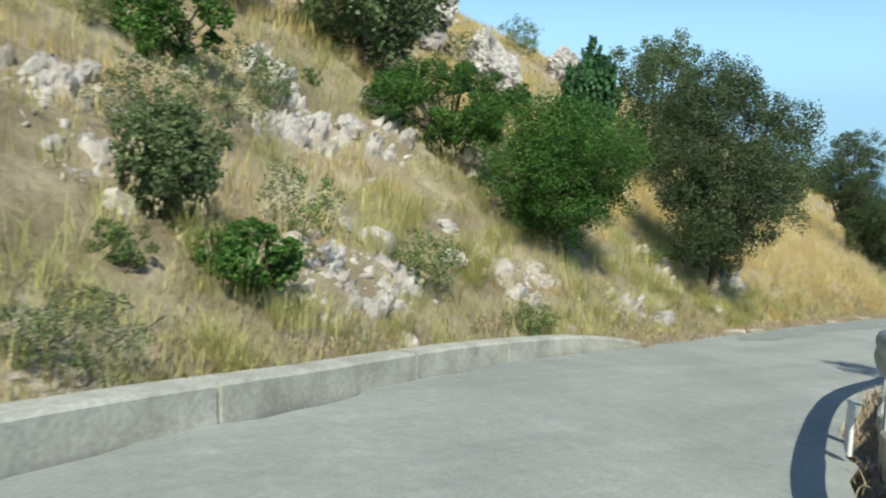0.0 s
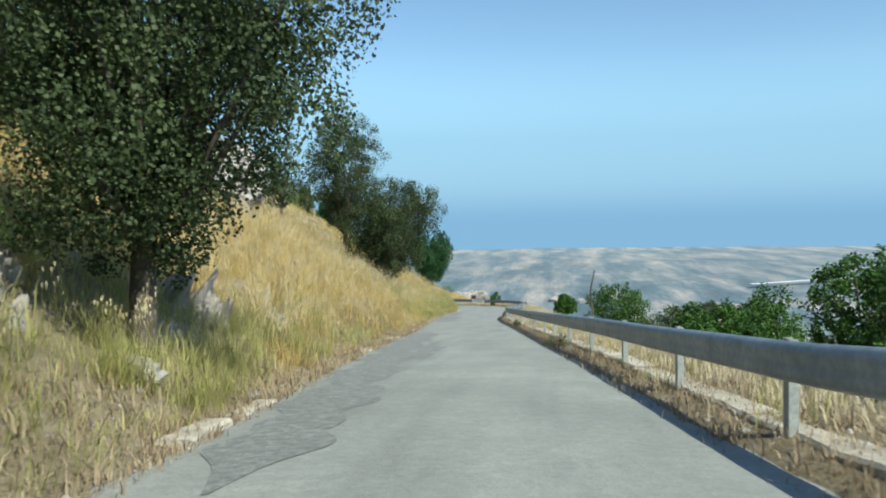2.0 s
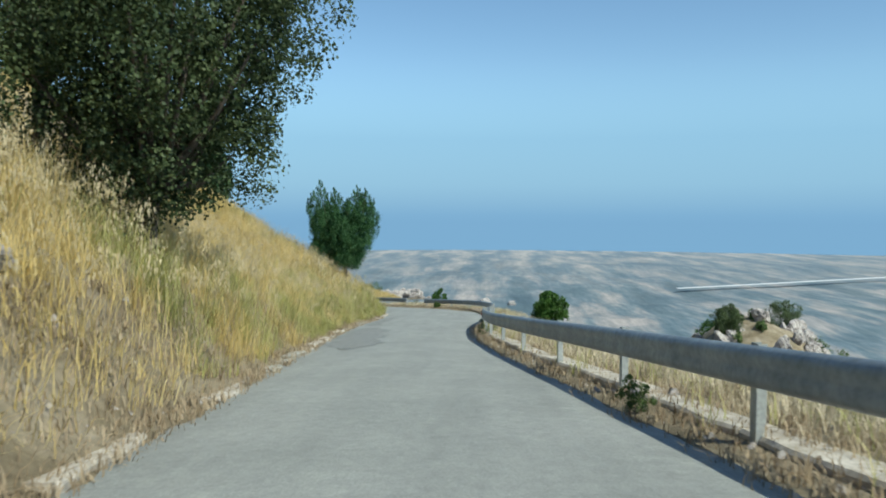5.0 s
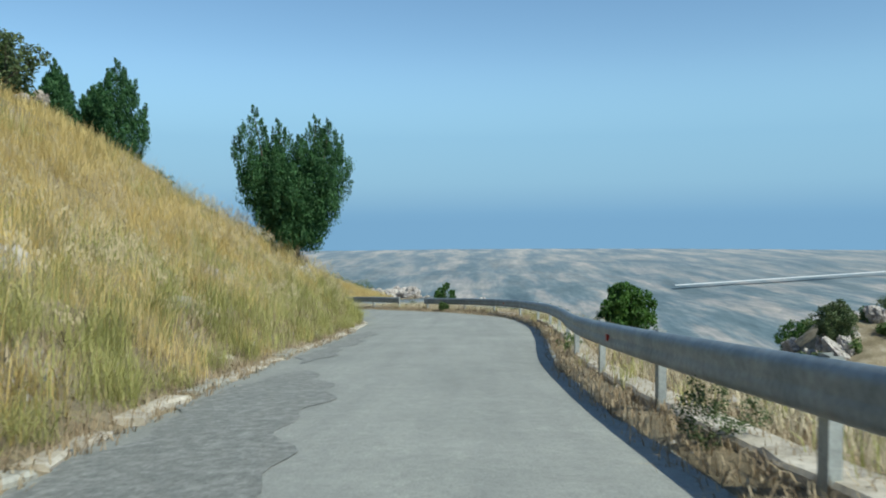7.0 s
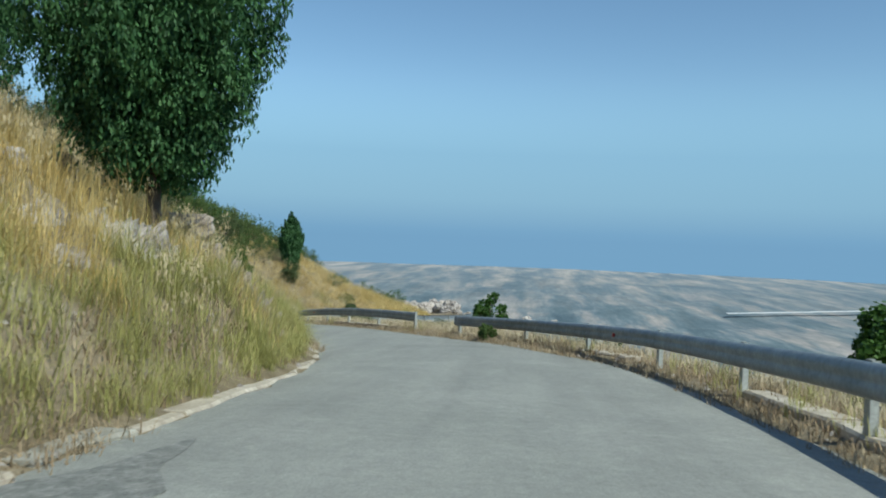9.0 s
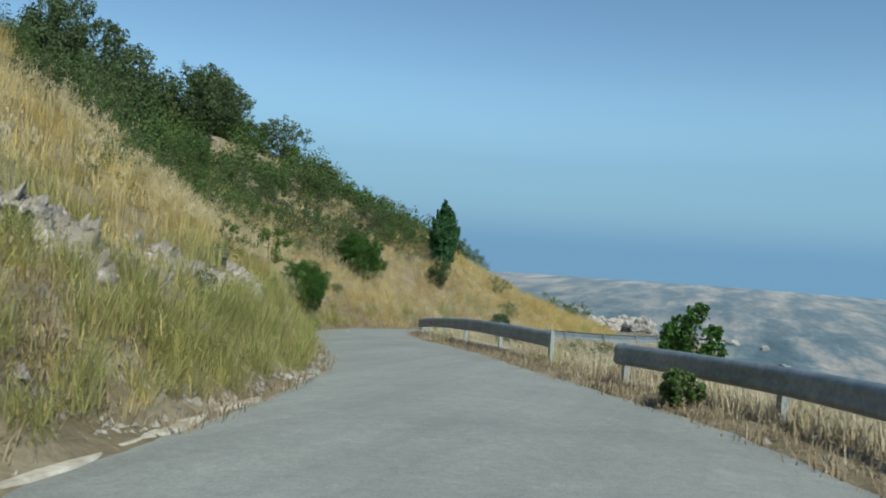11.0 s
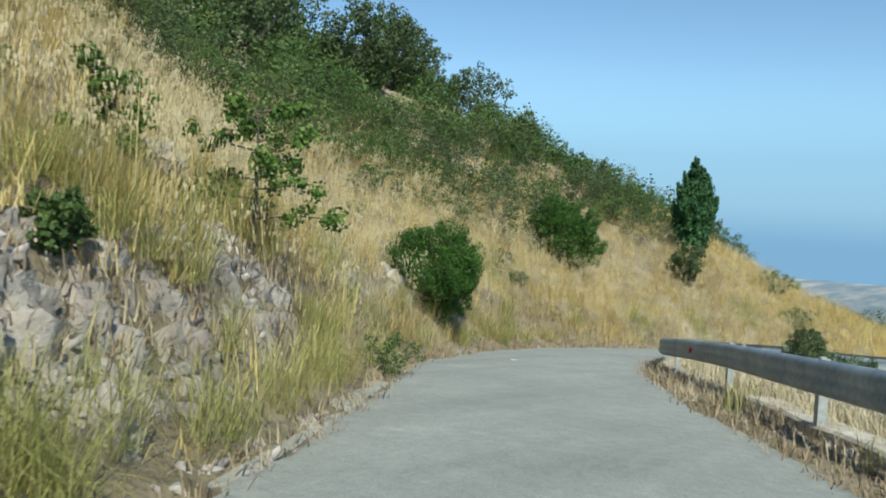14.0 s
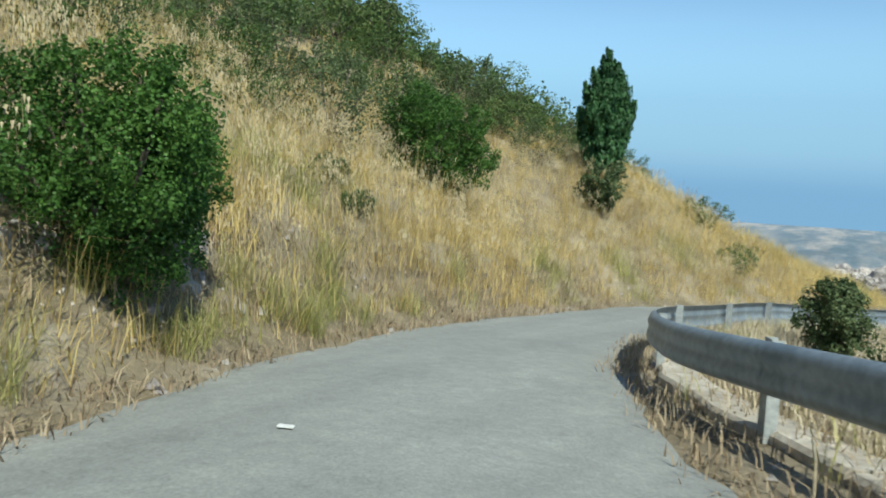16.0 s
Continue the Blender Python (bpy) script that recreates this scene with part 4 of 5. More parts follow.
tree(spot(-1.9, 14.2), 4.4, 1.6, M_OAK, "slender dark oak close behind the guard rail", "tree", "oak_tree", 5000, 0.055, 0.08, 11, 22, low=0.1)
for x, y, h, w, sd, lab in ((-8.7, 4.4, 1.5, 1.25, 12, "dark ragged shrub on the dry bank"), (-7.8, 4.9, 0.8, 1.5, 13, "low spreading green shrub above the kerb"),
                            (-0.7, 34.4, 2.6, 2.5, 14, "round green bush below the guard rail"), (-2.4, 31.4, 1.6, 2.2, 24, "dense green bush close behind the guard rail"), (-0.6, 27.6, 3.0, 2.0, 15, "green bush on the slope below the rail"),
                            (-3.4, 45.6, 2.5, 2.4, 16, "green bush behind the guard rail"), (-2.0, 40.0, 2.2, 2.2, 25, "dark bush on the slope beyond the rail"), (-23.3, 130.4, 1.7, 1.3, 26, "feathery dark shrub behind the rail"), (-21.8, 127.4, 1.6, 2.0, 28, "green bush falling away behind the rail"), (-5.0, 95.2, 2.5, 2.7, 17, "green fig-like tree below the bend"),
                            (15.4, 128.4, 3.0, 4.2, 18, "rounded green bush on the rocky knoll"), (20.6, 124.0, 4.6, 4.4, 19, "dark tree on the rocky knoll"), (13.2, 117.5, 3.2, 3.0, 20, "dark bush at the foot of the knoll")):
    tree(spot(x, y), h, w, M_OAK if sd in (12, 19, 20, 25, 26, 28) else M_BUSH, lab, "shrub", "shrub", 15000, 0.04 if sd in (12, 13, 26, 28) else 0.055 if sd < 17 or sd > 22 else 0.09, 0.05, sd, 22, low=0.03)
# the straight
tree(spot(-15.1, 55.6), 5.6, 5.0, M_HOLM, "broad dark oak leaning over the grassy bank", "tree", "oak_tree", 90000, 0.058, 0.26, 21, 44, low=0.08, offset=(0.9, -0.3))
tree(spot(-17.3, 56.4), 8.6, 4.0, M_HOLM, "tall dark oak at the top of the bank", "tree", "oak_tree", 50000, 0.058, 0.22, 22, 32, low=0.2)
tree(spot(-20.6, 55.5), 5.4, 3.6, M_OAK, "thin grey-green oak at the top of the bank", "tree", "oak_tree", 4500, 0.10, 0.15, 23, 14, low=0.2)
cypress((-18.4, 93.2, float(soil([-18.4], [93.2])[0]) - 0.1), 6.5, 3.8, [(-1.55, -0.3, 1.0), (-0.75, 0.3, 0.93), (0.25, -0.4, 0.82), (0.75, 0.4, 0.95), (1.35, 0, 0.92), (-1.3, 0.7, 0.8)],
        "broad many-topped cypress standing above the bend", 31, 95000, trunk=0.14, bare=0.17, leaf=0.042)
for x, y, h, w, sd in ((-32.0, 107.0, 6.9, 2.8, 32), (-36.5, 108.5, 5.8, 1.9, 33), (-34.0, 108.0, 4.8, 1.9, 34), (-40.0, 108.0, 6.2, 2.4, 35)):
    cypress(spot(x, y), h, w, [(0, 0, 1)], "dark column-shaped cypress on the skyline", sd, 26000, leaf=0.062)
# the hillside
cypress((-31.5, 143.5, float(soil([-31.5], [143.5])[0]) - 0.3), 4.9, 1.75, [(0, 0, 1)], "lone slim cypress on the spur", 36, 26000, leaf=0.065, bare=0.16)
tree(spot(-28.3, 119.9, 0.1), 2.05, 2.2, M_BUSH, "rounded vivid green bush beside the road", "bush", "bush", 70000, 0.028, 0.06, 41, 30, low=0.04)
tree(spot(-32.5, 133.0, 0.1), 2.6, 3.3, M_BUSH, "green bush among pale dry grass", "bush", "bush", 40000, 0.045, 0.07, 42, 26, low=0.02)
tree(spot(-30.4, 140.2), 1.7, 1.4, M_OAK, "dark shrub below the lone cypress", "shrub", "shrub", 4500, 0.07, 0.05, 43, 10, low=0.02)
tree(spot(-23.0, 109.1), 0.4, 0.65, M_MACCHIA, "low half-dry green shrub above the rubble", "shrub", "shrub", 3500, 0.03, 0.03, 59, 16, low=0.02)
tree(spot(-13.4, 111.0), 2.5, 1.6, M_BUSH, "small leafy tree behind the gap in the rail", "shrub", "shrub", 6000, 0.07, 0.06, 44, 12, low=0.1)
sapling(spot(-25.1, 112.3), 1.6, 1.9, "young sparse fig-like tree with level branches in the dry grass", 55, 12)
sapling(spot(-25.2, 110.7), 1.15, 0.75, "slim young fig-like tree above the crumbling cut", 56, 8)
dead = tagged(new("dead_tree"), "bare crooked trunk of a dead tree beyond the rail", "dead tree")
dead.location = spot(-4.6, 40.9)
part("trunk", wood("trunk", [([(0, 0, -0.4), (0.05, 0.02, 1.0), (-0.02, 0.05, 1.8), (0.13, 0.1, 2.5)], [0.04, 0.035, 0.03, 0.018]), ([(0.0, 0.03, 1.3), (-0.12, 0.08, 1.5), (-0.16, 0.1, 1.75)], [0.02, 0.014, 0.008])], M_BARK), dead)
tree(spot(-13.1, 103.5), 0.5, 0.55, M_MACCHIA, "small bright green bush growing through the verge", "bush", "bush", 3500, 0.045, 0.03, 57, 10, low=0.02)
for k, (s, o) in enumerate(((136, 30), (138, 33), (140.5, 26), (139, 23), (141, 31), (142, 35), (137, 26))):
    x, y, _ = at(s, -o)
    tree(spot(float(x), float(y)), 4.6 + 0.35 * (k * 7 % 4), 4.0 + 0.3 * (k * 5 % 3), M_OAK, "rounded evergreen oak on the hillside skyline", "tree", "oak_tree", 6000, 0.14, 0.14, 80 + k, 16, low=0.03)
for x, y, h, w, sd in ((-47.4, 147.8, 3.6, 4.4, 45), (-52.5, 150.0, 3.0, 4.0, 46), (-56.0, 152.0, 3.4, 4.0, 47), (-45.0, 128.0, 3.8, 4.4, 48), (-41.0, 143.0, 2.4, 3.0, 49),
                       (-50.0, 134.0, 3.6, 4.6, 50), (-43.5, 120.0, 3.2, 4.0, 51), (-39.5, 117.0, 2.8, 3.2, 52), (-37.0, 101.0, 3.6, 4.0, 53), (-33.5, 98.5, 3.0, 3.4, 54)):
    tree(spot(x, y), h, w, M_OAK, "dark evergreen oak on the upper hillside", "tree", "oak_tree", 3600, 0.13, 0.12, sd, 14, low=0.05)


# ---- macchia over the hillside: a few kinds, each shrub an object ----
def kind_set(count, leaves, leaf, seed):
    out = []
    for k in range(count):
        ob = tree((0, 0, -300 - 5 * k - seed), 1.5 + 0.22 * k, 2.5 + 0.2 * k, M_MACCHIA if k % 4 else M_OAK, "dense evergreen shrub of the hillside scrub", "shrub", "shrub", leaves, leaf, 0.05, seed + k, 12, low=0.0)
        out.append(tagged(ob, group="hillside scrub"))
    return out


near_kinds = kind_set(9, 2600, 0.08, 60)
far_v, far_f = [], []
used = set()


def shrub(x, y, size, rng):
    ob = near_kinds[rng.randrange(len(near_kinds))]
    m = Matrix.LocRotScale(Vector(spot(x, y, 0.12 * size)), Euler((0, 0, rng.uniform(0, 6.28))), None)
    if ob.name not in used:
        used.add(ob.name)
        ob.matrix_basis = m
    else:
        ob = copy_thing(ob, m)
    ob.scale = (size, size, size * rng.uniform(0.8, 1.1))


def far_shrub(x, y, size, rng):
    """A shrub too far off to tell from its neighbours, added to the one mesh of the upper scrub."""
    g = np.random.default_rng(rng.randrange(10 ** 6))
    base = np.array(spot(x, y))
    clumps = []
    for k in range(9):
        a_ = 2.4 * k
        r = size * g.uniform(0.35, 0.6)
        clumps.append((base[0] + math.cos(a_) * size * 0.7 * g.random(), base[1] + math.sin(a_) * size * 0.7 * g.random(), base[2] + size * (0.15 + 0.16 * k) * g.uniform(0.7, 1.1), r))
    v, f = leaf_cloud(clumps, 460, 0.15, g)
    far_f.append(f + sum(len(q) for q in far_v))
    far_v.append(v)


rng = random.Random(11)
done = [(-28.2, 119.9, 1.2), (-31, 133.3, 1.5), (-31.5, 143.5, 2.2), (-30.4, 140.2, 0.8)]
tries = 0
while len(done) < 1050 and tries < 26000:
    tries += 1
    s, d = rng.uniform(96, 182), 4.5 + 50 * rng.random() ** 1.3
    dense = float(np.interp(d, [4.5, 7, 10, 15], [0.07, 0.18, 0.55, 1.0])) * float(np.interp(s, [96, 104, 115], [0.3, 0.6, 1]))
    x, y, _ = at(s, -(LEFT(s) + d))
    size = rng.uniform(0.55, 1.2) * (0.7 if d < 12 else 1)
    if rng.random() > dense or wobble(np.array([x]), np.array([y]), 14, 11)[0] > 0.3 or any((x - a_) ** 2 + (y - b_) ** 2 < (0.72 * (size + c_)) ** 2 for a_, b_, c_ in done):
        continue
    if s < 124 and d < 17 and rng.random() < 0.8:
        continue
    if math.hypot(x + 19, y - 94) < 6 or (x > -33 and y < 108) or (y > 138 and x > -34 and d < 12):
        continue
    done.append((x, y, size))
    if d < 13.5:
        shrub(x, y, size, rng)
    else:
        far_shrub(x, y, size * 1.15, rng)
for k in range(60):
    s, d = rng.uniform(-4, 92), rng.uniform(9, 40)
    x, y, _ = at(s, -(LEFT(s) + d))
    if s > 30 and d < 22 or any((x - a_) ** 2 + (y - b_) ** 2 < 5 for a_, b_, _ in done):
        continue
    done.append((x, y, 1))
    shrub(x, y, rng.uniform(0.5, 1.0), rng)
for x, y, sz in ((10, 114, 1.3), (17, 131, 1.0), (24, 121, 1.3), (27, 117, 1.1), (-18.0, 121, 0.5), (-17.5, 124, 0.6), (-20, 127, 0.5), (-15, 118.5, 0.6), (-21.5, 131, 0.5), (-19.5, 134, 0.6), (-33.0, 141.5, 0.6),
                 (-28.2, 146, 0.6), (-26.6, 143.2, 0.5), (2, 40, 1.3), (0.5, 47, 1.1), (3, 34, 1.5), (4, 22, 1.4), (-1, 55, 1.0), (-9.6, 103.5, 0.45), (-15.6, 113.4, 0.35), (-33, 190, 1.3), (-30, 186, 1.1), (-36, 196, 1.2),
                 (-25.0, 114.6, 0.3)):
    shrub(x, y, sz, rng)


below_v, below_f = [], []
keep_v, keep_f = far_v, far_f
far_v, far_f = below_v, below_f
for k in range(230):
    s, d = rng.uniform(2, 165), rng.uniform(9, 60)
    x, y, _ = at(s, RIGHT(s) + d)
    far_shrub(float(x), float(y), rng.uniform(0.5, 1.1), rng)
far_v, far_f = keep_v, keep_f
stuff("slope_scrub", quick_mesh("slope_scrub", np.vstack(below_v), np.vstack(below_f), M_MACCHIA), "scattered evergreen scrub on the slope below the road", "scrub")
stuff("upper_scrub", quick_mesh("upper_scrub", np.vstack(far_v), np.vstack(far_f), M_MACCHIA), "dense evergreen scrub over the upper hillside", "scrub")
# weeds on the verges and low plants between the rocks
for s, o, sz in ((69.3, 2.25, 0.22), (79.5, 2.7, 0.2), (52.0, 2.3, 0.2), (35.0, 2.65, 0.2)):
    x, y, _ = at(s, o)
    shrub(x, y, sz, rng)
for k in range(56):
    s, d = rng.uniform(1, 24), rng.uniform(0.8, 11)
    x, y, _ = at(s, -(LEFT(s) + d))
    shrub(x, y, rng.uniform(0.18, 0.42), rng)
for k in range(22):
    s, d = rng.uniform(94, 132), rng.uniform(1.0, 6)
    x, y, _ = at(s, -(LEFT(s) + d))
    shrub(x, y, rng.uniform(0.15, 0.3), rng)


# ---- rocks ----
def rock_mesh(seed, fine=4, rough=1.4, material=None):
    g = random.Random(seed)
    bm = bmesh.new()
    bmesh.ops.create_icosphere(bm, subdivisions=fine, radius=1.0)
    o = Vector((g.uniform(-50, 50), g.uniform(-50, 50), g.uniform(-50, 50)))
    cuts = [(Vector((g.gauss(0, 1), g.gauss(0, 1), g.gauss(0, 1))).normalized(), g.uniform(0.5, 0.85)) for _ in range(9)]
    for v in bm.verts:
        c = v.co.copy()
        for n_, d_ in cuts:
            over = c.dot(n_) - d_
            if over > 0:
                c -= n_ * over * (0.85 if fine < 5 else 0.98)
        k = noise.fractal(c * 1.6 + o, 0.9, 2.0, 4) * 0.20 + abs(noise.noise(c * 3.4 + o)) * (0.16 if fine < 5 else 0.05) - abs(noise.noise(c * 7 + o)) * 0.09 * rough
        cell = noise.voronoi(c * 2.6 + o)[0]
        k -= max(0, 0.16 - (cell[1] - cell[0])) * (0.95 if fine < 5 else 0.5)
        if fine > 4:
            k += noise.fractal(c * 5.5 + o, 0.8, 2.1, 4) * 0.07 - abs(noise.noise(Vector((c.x * 5, c.y * 5, c.z * 16)) + o)) * 0.07
        v.co = c * (1 + k)
    me = bpy.data.meshes.new("rock")
    bm.to_mesh(me)
    bm.free()
    me.materials.append(material or M_ROCK)
    return me


rock_kinds = [rock_mesh(200 + k) for k in range(8)]
dark_kinds = [rock_mesh(215 + k, 4, 1.6, M_ROCK_DARK) for k in range(6)]
cliff_kinds = [rock_mesh(260 + k, 5) for k in range(4)]
stone_kinds = [rock_mesh(230 + k, 3) for k in range(8)]


def rock(x, y, size, rng, sink=0.3, label="weathered pale limestone boulder on the bank", tilt=0.5, z=None):
    sx, sy, sz = size
    ob = new("rock", rng.choice(dark_kinds if 93 < y < 130 and x < -15 else cliff_kinds if 1.9 < sx < 6 and y < 60 else rock_kinds if 0.9 < sx < 6 else stone_kinds))
    ob.matrix_basis = Matrix.LocRotScale(Vector((x, y, (float(soil([x], [y])[0]) if z is None else z) + sz * (1 - 2 * sink) * 0.5)),
                                         Euler((rng.uniform(-tilt, tilt), rng.uniform(-tilt, tilt), rng.uniform(0, 6.28))), Vector((sx / 2, sy / 2, sz / 2 * 1.2)))
    return tagged(ob, label, "rock", "limestone boulders")


def outcrop(x, y, length, width, stand, seed):
    """Bedrock: a cracked, stepped shield that grows out of the slope and sinks into it at its rim."""
    i_ = int(np.argmin((ROAD[:, 0] - x) ** 2 + (ROAD[:, 1] - y) ** 2))
    t_ = TAN[i_]
    n_ = np.array([t_[1], -t_[0]])                                       # towards the road
    nu, nv = max(14, int(length / 0.045)), max(12, int(width / 0.045))
    U, V = np.meshgrid(np.linspace(-1, 1, nu), np.linspace(-1, 1, nv), indexing="ij")
    px = x + t_[0] * U * length / 2 - n_[0] * V * width / 2
    py = y + t_[1] * U * length / 2 - n_[1] * V * width / 2
    base_ = ground_height(px, py)
    o = Vector((seed * 3.7, seed * 1.9, seed * 0.7))
    out_ = np.zeros(U.shape)
    for a_ in range(nu):
        for b_ in range(nv):
            c = Vector((U[a_, b_] * length * 0.9, V[a_, b_] * width * 1.5, 0.0))
            warp = Vector((noise.noise(c * 1.3 + o), noise.noise(c * 1.3 - o), 0)) * 0.45
            dist, cells_ = noise.voronoi((c + warp) * 1.35 + o)
            rim = 1 - max(0.0, min(1.0, (math.hypot(U[a_, b_], V[a_, b_]) + 0.28 * noise.noise(c * 1.1 + o * 2)) ))
            body = min(1.0, rim * 2.4)
            block = noise.cell(cells_[0] * 7.3 + o)
            crack = min(1.0, (dist[1] - dist[0]) / 0.16)
            small, near_ = noise.voronoi(Vector((c.x * 3.4 + 2 * warp.x, c.y * 5.2 + c.x * 1.6, 0)) + o * 3)
            chip = noise.cell(near_[0] * 5.1 + o)
            split = min(1.0, (small[1] - small[0]) / 0.2)
            fine = noise.fractal(c * 5.0 + o, 0.7, 2.1, 4)
            out_[a_, b_] = stand * body * (0.12 + 0.5 * block - 0.45 * (1 - crack)) + (0.06 + 0.22 * stand) * body * (chip - 0.5 - 0.55 * (1 - split)) + 0.05 * fine - 0.14 * (1 - min(1.0, rim * 5)) + 0.05
    z = base_ + out_ * 0.75
    px, py = px + n_[0] * out_ * 0.55, py + n_[1] * out_ * 0.55
    idx_ = np.arange(U.size).reshape(U.shape)
    f = np.stack([idx_[:-1, :-1], idx_[1:, :-1], idx_[1:, 1:], idx_[:-1, 1:]], -1).reshape(-1, 4)
    v = np.stack([px - x, py - y, z - base_[nu // 2, nv // 2]], -1).reshape(-1, 3)
    ob = new("outcrop", quick_mesh("outcrop", v, f[:, ::-1], M_ROCK_DARK if 93 < y < 118 else M_ROCK))
    ob.location = (x, y, base_[nu // 2, nv // 2])
    return tagged(ob, "cracked pinkish limestone outcrop in the cut bank" if 93 < y < 118 else "cracked pale limestone outcrop among dry grass", "rock", "limestone outcrops")


for k, (x, y, a_, b_, c_) in enumerate(OUTCROPS):
    outcrop(x, y, a_, b_, c_, k + 1)
rng = random.Random(21)
BIG = [(-30, 44.5, 3.4, 2.6), (-31.5, 43, 3, 2.4), (-21, 49, 4.5, 4.8), (-23.5, 46.5, 4, 4.6), (-22.5, 43, 3, 3.6), (-25.5, 24, 3.5, 4.6), (-27, 20.5, 4, 4.8), (-24, 27.5, 3, 3), (-21.5, 29.5, 2.2, 1.8), (-20, 31.5, 1.8, 1.6), (-19, 29, 1.8, 1.5), (-19.2, 96, 1.6, 0.9)]
for x, y, w, h in BIG:
    rock(x, y, (w, w * rng.uniform(0.7, 1.1), h), rng, 0.22)
for k in range(120):
    s = rng.choice((rng.uniform(1, 26), rng.uniform(1, 26), rng.uniform(93, 130), rng.uniform(26, 93)))
    d = rng.uniform(0.7, 9) if rng.random() < 0.75 else rng.uniform(9, 30)
    x, y, _ = at(s, -(LEFT(s) + d))
    w = rng.uniform(0.22, 0.75) * (1.7 if d > 12 else 1)
    rock(x, y, (w, w * rng.uniform(0.7, 1.2), w * rng.uniform(0.5, 0.8)), rng, 0.3)
for k in range(34):
    s, d = rng.uniform(104, 165), rng.uniform(11, 40)
    x, y, _ = at(s, -(LEFT(s) + d))
    w = rng.uniform(0.6, 1.5)
    rock(float(x), float(y), (w, w * rng.uniform(0.7, 1.2), w * rng.uniform(0.5, 0.9)), rng, 0.3, "pale limestone block among hillside scrub")
for k in range(26):
    x, y = 18 + rng.gauss(0, 3.6), 119 + rng.gauss(0, 4)
    w = rng.uniform(0.8, 2.1)
    rock(x, y, (w, w, w * rng.uniform(0.7, 1.2)), rng, 0.25, "grey limestone block of the rocky knoll")
for k in range(60):
    u = rng.random()
    x, y = -30 + 9 * u + rng.gauss(0, 1.6), 176 + 22 * (1 - u) + rng.gauss(0, 2.5)
    w = rng.uniform(1.0, 2.8)
    rock(x, y, (w, w, w * rng.uniform(0.6, 1.0)), rng, 0.3, "pale limestone block on the far spur")


def stones(p, size, gen):
    """Angular stones, each a squashed and broken ball."""
    bm = bmesh.new()
    bmesh.ops.create_icosphere(bm, subdivisions=1, radius=1.0)
    bv = np.array([v_.co[:] for v_ in bm.verts])
    bf = np.array([[v_.index for v_ in f_.verts] for f_ in bm.faces])
    bm.free()
    n_, k_ = len(p), len(bv)
    v_ = bv[None] * gen.uniform(0.5, 1.4, (n_, k_, 1)) * gen.uniform((0.8, 0.5, 0.22), (1.4, 1.0, 0.5), (n_, 3))[:, None]
    rot = np.linalg.qr(gen.normal(size=(n_, 3, 3)))[0] * 0.55 + np.eye(3) * 0.6
    v_ = np.einsum("nij,nkj->nki", rot, v_) * size[:, None, None] + p[:, None]
    return v_.reshape(-1, 3), (np.arange(n_)[:, None, None] * k_ + bf[None]).reshape(-1, 3)


gen = np.random.default_rng(37)
p, s, d = bank_places(42000, 98, 128, 0.4, 3.4, gen)
keep = (cut_face(s, d) > gen.random(len(p))) & rubble_patch(s, d)
p = p[keep][:7500]
p[:, 2] -= 0.01
v, f = stones(p, 0.02 + 0.115 * gen.random(len(p)) ** 2.8, gen)
stuff("rubble", quick_mesh("rubble", v, f, M_RUBBLE), "crumbling pinkish grey rock rubble on the cut bank", "rubble")
near_big = np.repeat(ROCKY[(ROCKY[:, 1] < 34) | (ROCKY[:, 1] > 93)][:, :3], 2, axis=0)
p = np.repeat(near_big, 16, axis=0)
r = p[:, 2:] * gen.uniform(0.2, 0.62, (len(p), 1))
a_ = gen.uniform(0, 6.283, len(p))
p = np.stack([p[:, 0] + r[:, 0] * np.cos(a_), p[:, 1] + r[:, 0] * np.sin(a_), 0 * a_], -1)
p[:, 2] = soil(p[:, 0], p[:, 1])
v, f = stones(p, 0.035 + 0.16 * gen.random(len(p)) ** 2.5, gen)
stuff("broken_rock", quick_mesh("broken_rock", v, f, M_RUBBLE), "broken pale stones lying round the boulders", "rubble")

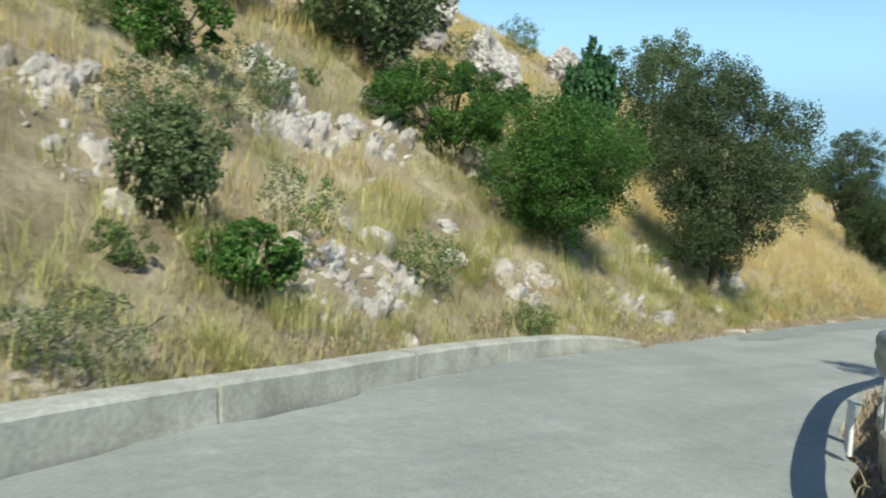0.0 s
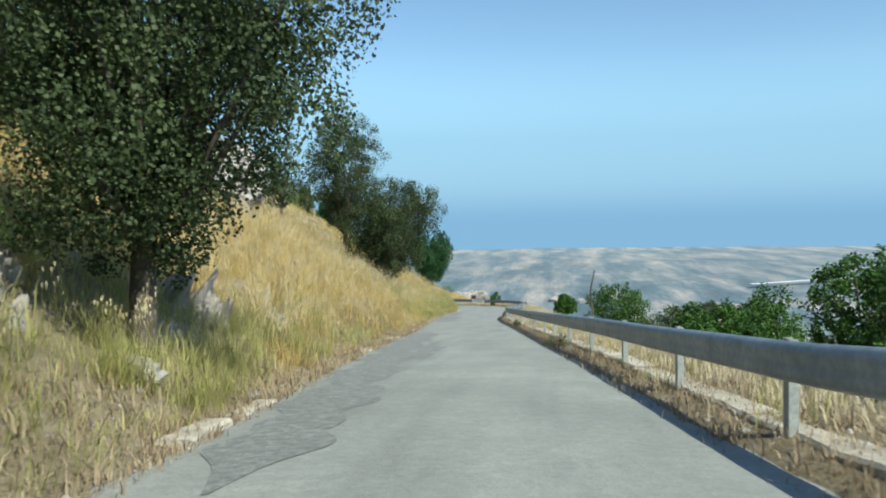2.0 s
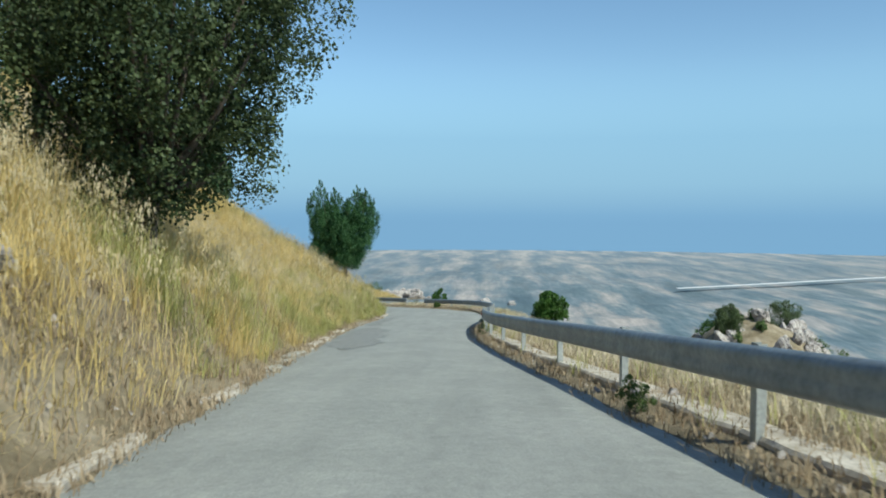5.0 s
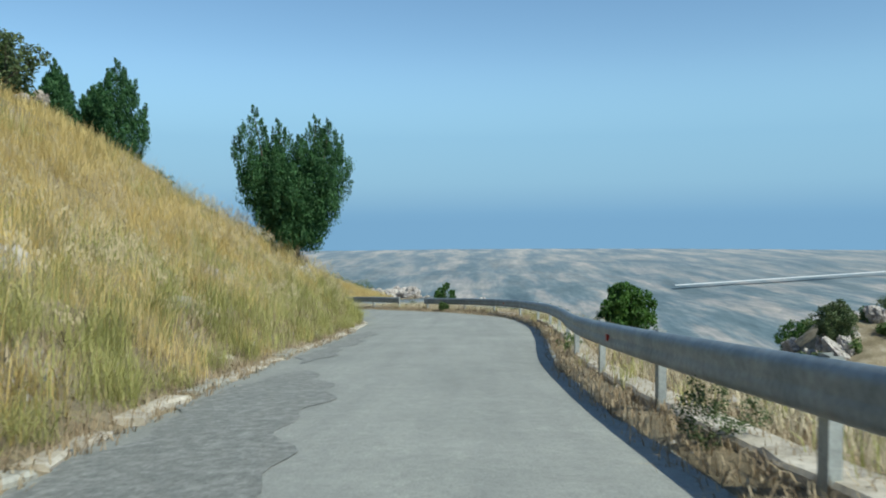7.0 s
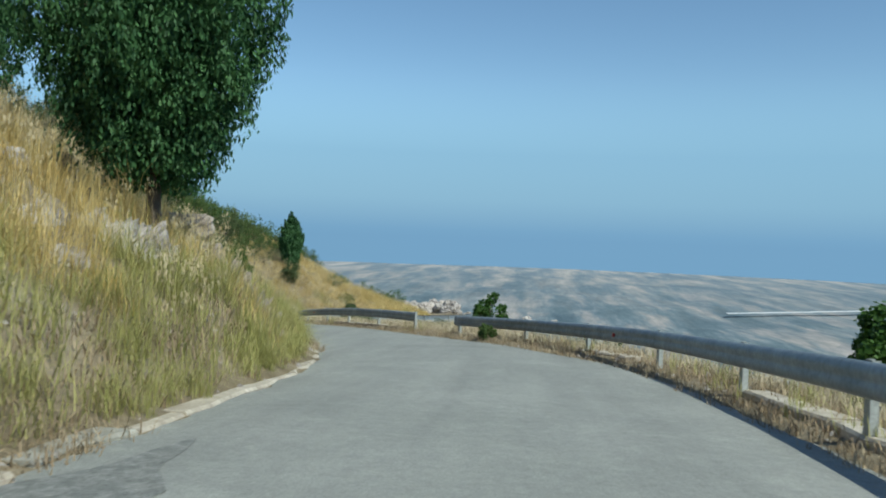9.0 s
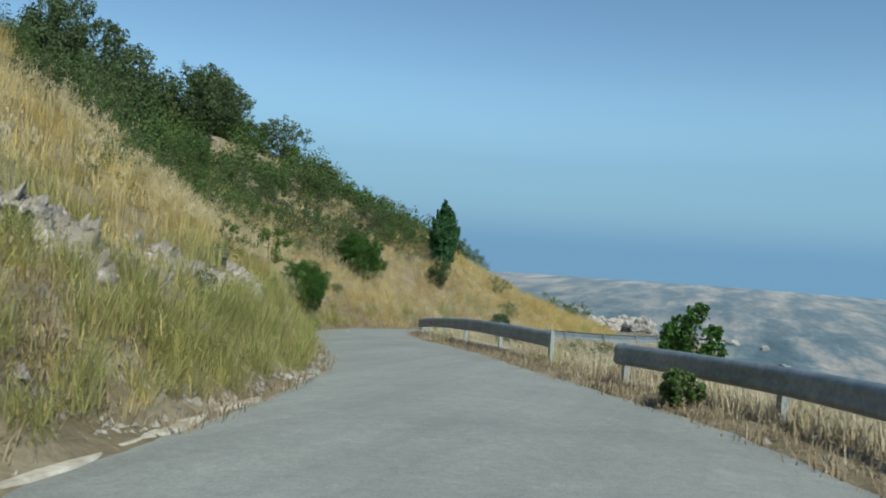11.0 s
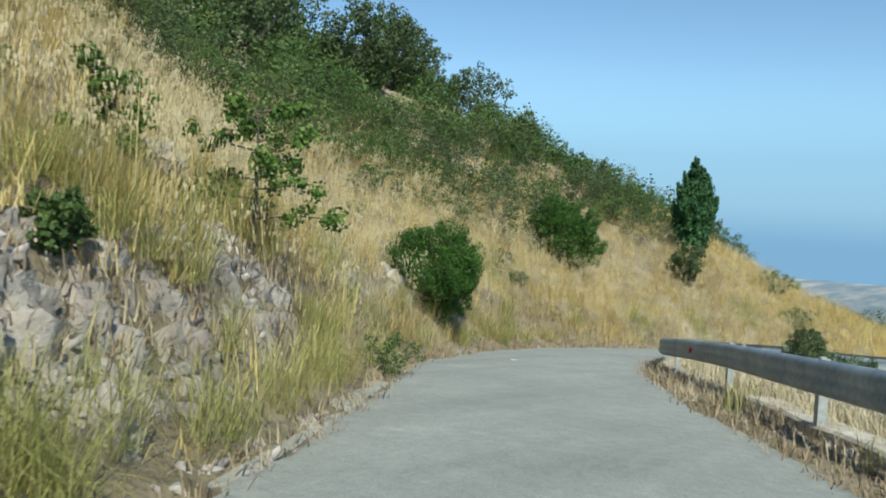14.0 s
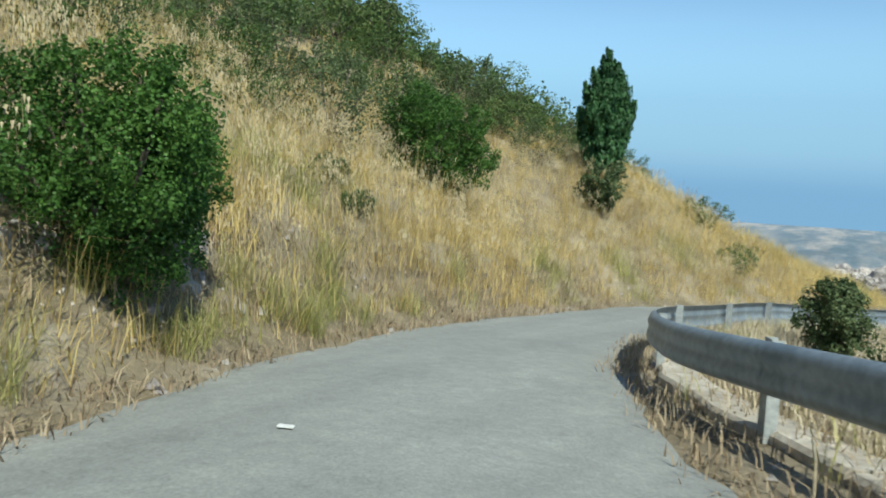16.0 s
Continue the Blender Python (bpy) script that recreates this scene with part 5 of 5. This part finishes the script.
# stones and grit on the verges
gen = np.random.default_rng(31)
p1, s1, d1 = bank_places(2600, 0, 150, 0.0, 1.6, gen)
p2, s2, d2 = bank_places(1500, 3, 150, 0.1, 1.3, gen, 1.0, 1)
p3, s3, d3 = bank_places(2600, 100, 118, 0.12, 0.75, gen)
p = np.vstack([p1, p2, p3])
n = len(p)
base = np.array([(1, 0, 0), (-0.5, 0.87, 0), (-0.5, -0.87, 0), (0.2, 0.1, 0.8), (-0.3, 0.2, 0.6)])
sz = gen.uniform(0.015, 0.07, n) * (gen.random(n) ** 2 + 0.4)
v = p[:, None] + (base[None] + gen.normal(size=(n, 5, 3)) * 0.2) * sz[:, None, None]
f = (np.arange(n)[:, None, None] * 5 + np.array([[0, 1, 3], [1, 4, 3], [1, 2, 4], [2, 0, 3], [2, 3, 4]])[None]).reshape(-1, 3)
stuff("gravel", quick_mesh("gravel", v.reshape(-1, 3), f, M_ROCK), "loose pale stones and grit along the verges", "gravel")

# ---- small things ----
def slab(name, w, d, h, material, label, category):
    bm = bmesh.new()
    bmesh.ops.create_cube(bm, size=1.0)
    bmesh.ops.scale(bm, vec=(w, d, h), verts=bm.verts)
    bmesh.ops.bevel(bm, geom=bm.edges, offset=min(w, d, h) * 0.2, segments=2, affect="EDGES")
    me = bpy.data.meshes.new(name)
    bm.to_mesh(me)
    bm.free()
    me.materials.append(material)
    return tagged(new(name, me), label, category)


plate = slab("marker_plate", 0.03, 0.22, 0.4, M_WHITE, "white marker plate on a rail post", "marker")
c = at(6.8, 1.3, 0.24)
plate.matrix_basis = pose(*c, 0, 0, 25)
scrap = slab("scrap", 0.10, 0.04, 0.012, M_WHITE, "small white scrap lying on the asphalt", "litter")
scrap.matrix_basis = pose(*at(124.05, -0.88, 0.033), 0, 0, 20)

# ---- far below ----
def far_strip(points, width, name, label, category):
    v = []
    for x, y in points:
        z = float(soil([x], [y])[0]) + 11
        v += [(x, y - width / 2, z), (x, y + width / 2, z)]
    f = [(2 * i, 2 * i + 1, 2 * i + 3, 2 * i + 2) for i in range(len(points) - 1)]
    return tagged(new(name, mesh_of(name, v, f, M_WHITE)), label, category, kind="structure")


far_strip([(500, 2190), (800, 2330), (1150, 2520), (1500, 2760), (1900, 3000)], 26, "far_road", "long pale road across the far plain", "road")
for x, y, w in ((-15, 1880, 30), (48, 1840, 22)):
    rock(x, y, (w, w, w * 0.7), rng, 0.35, "white quarried hillock in the plain", 0.2)
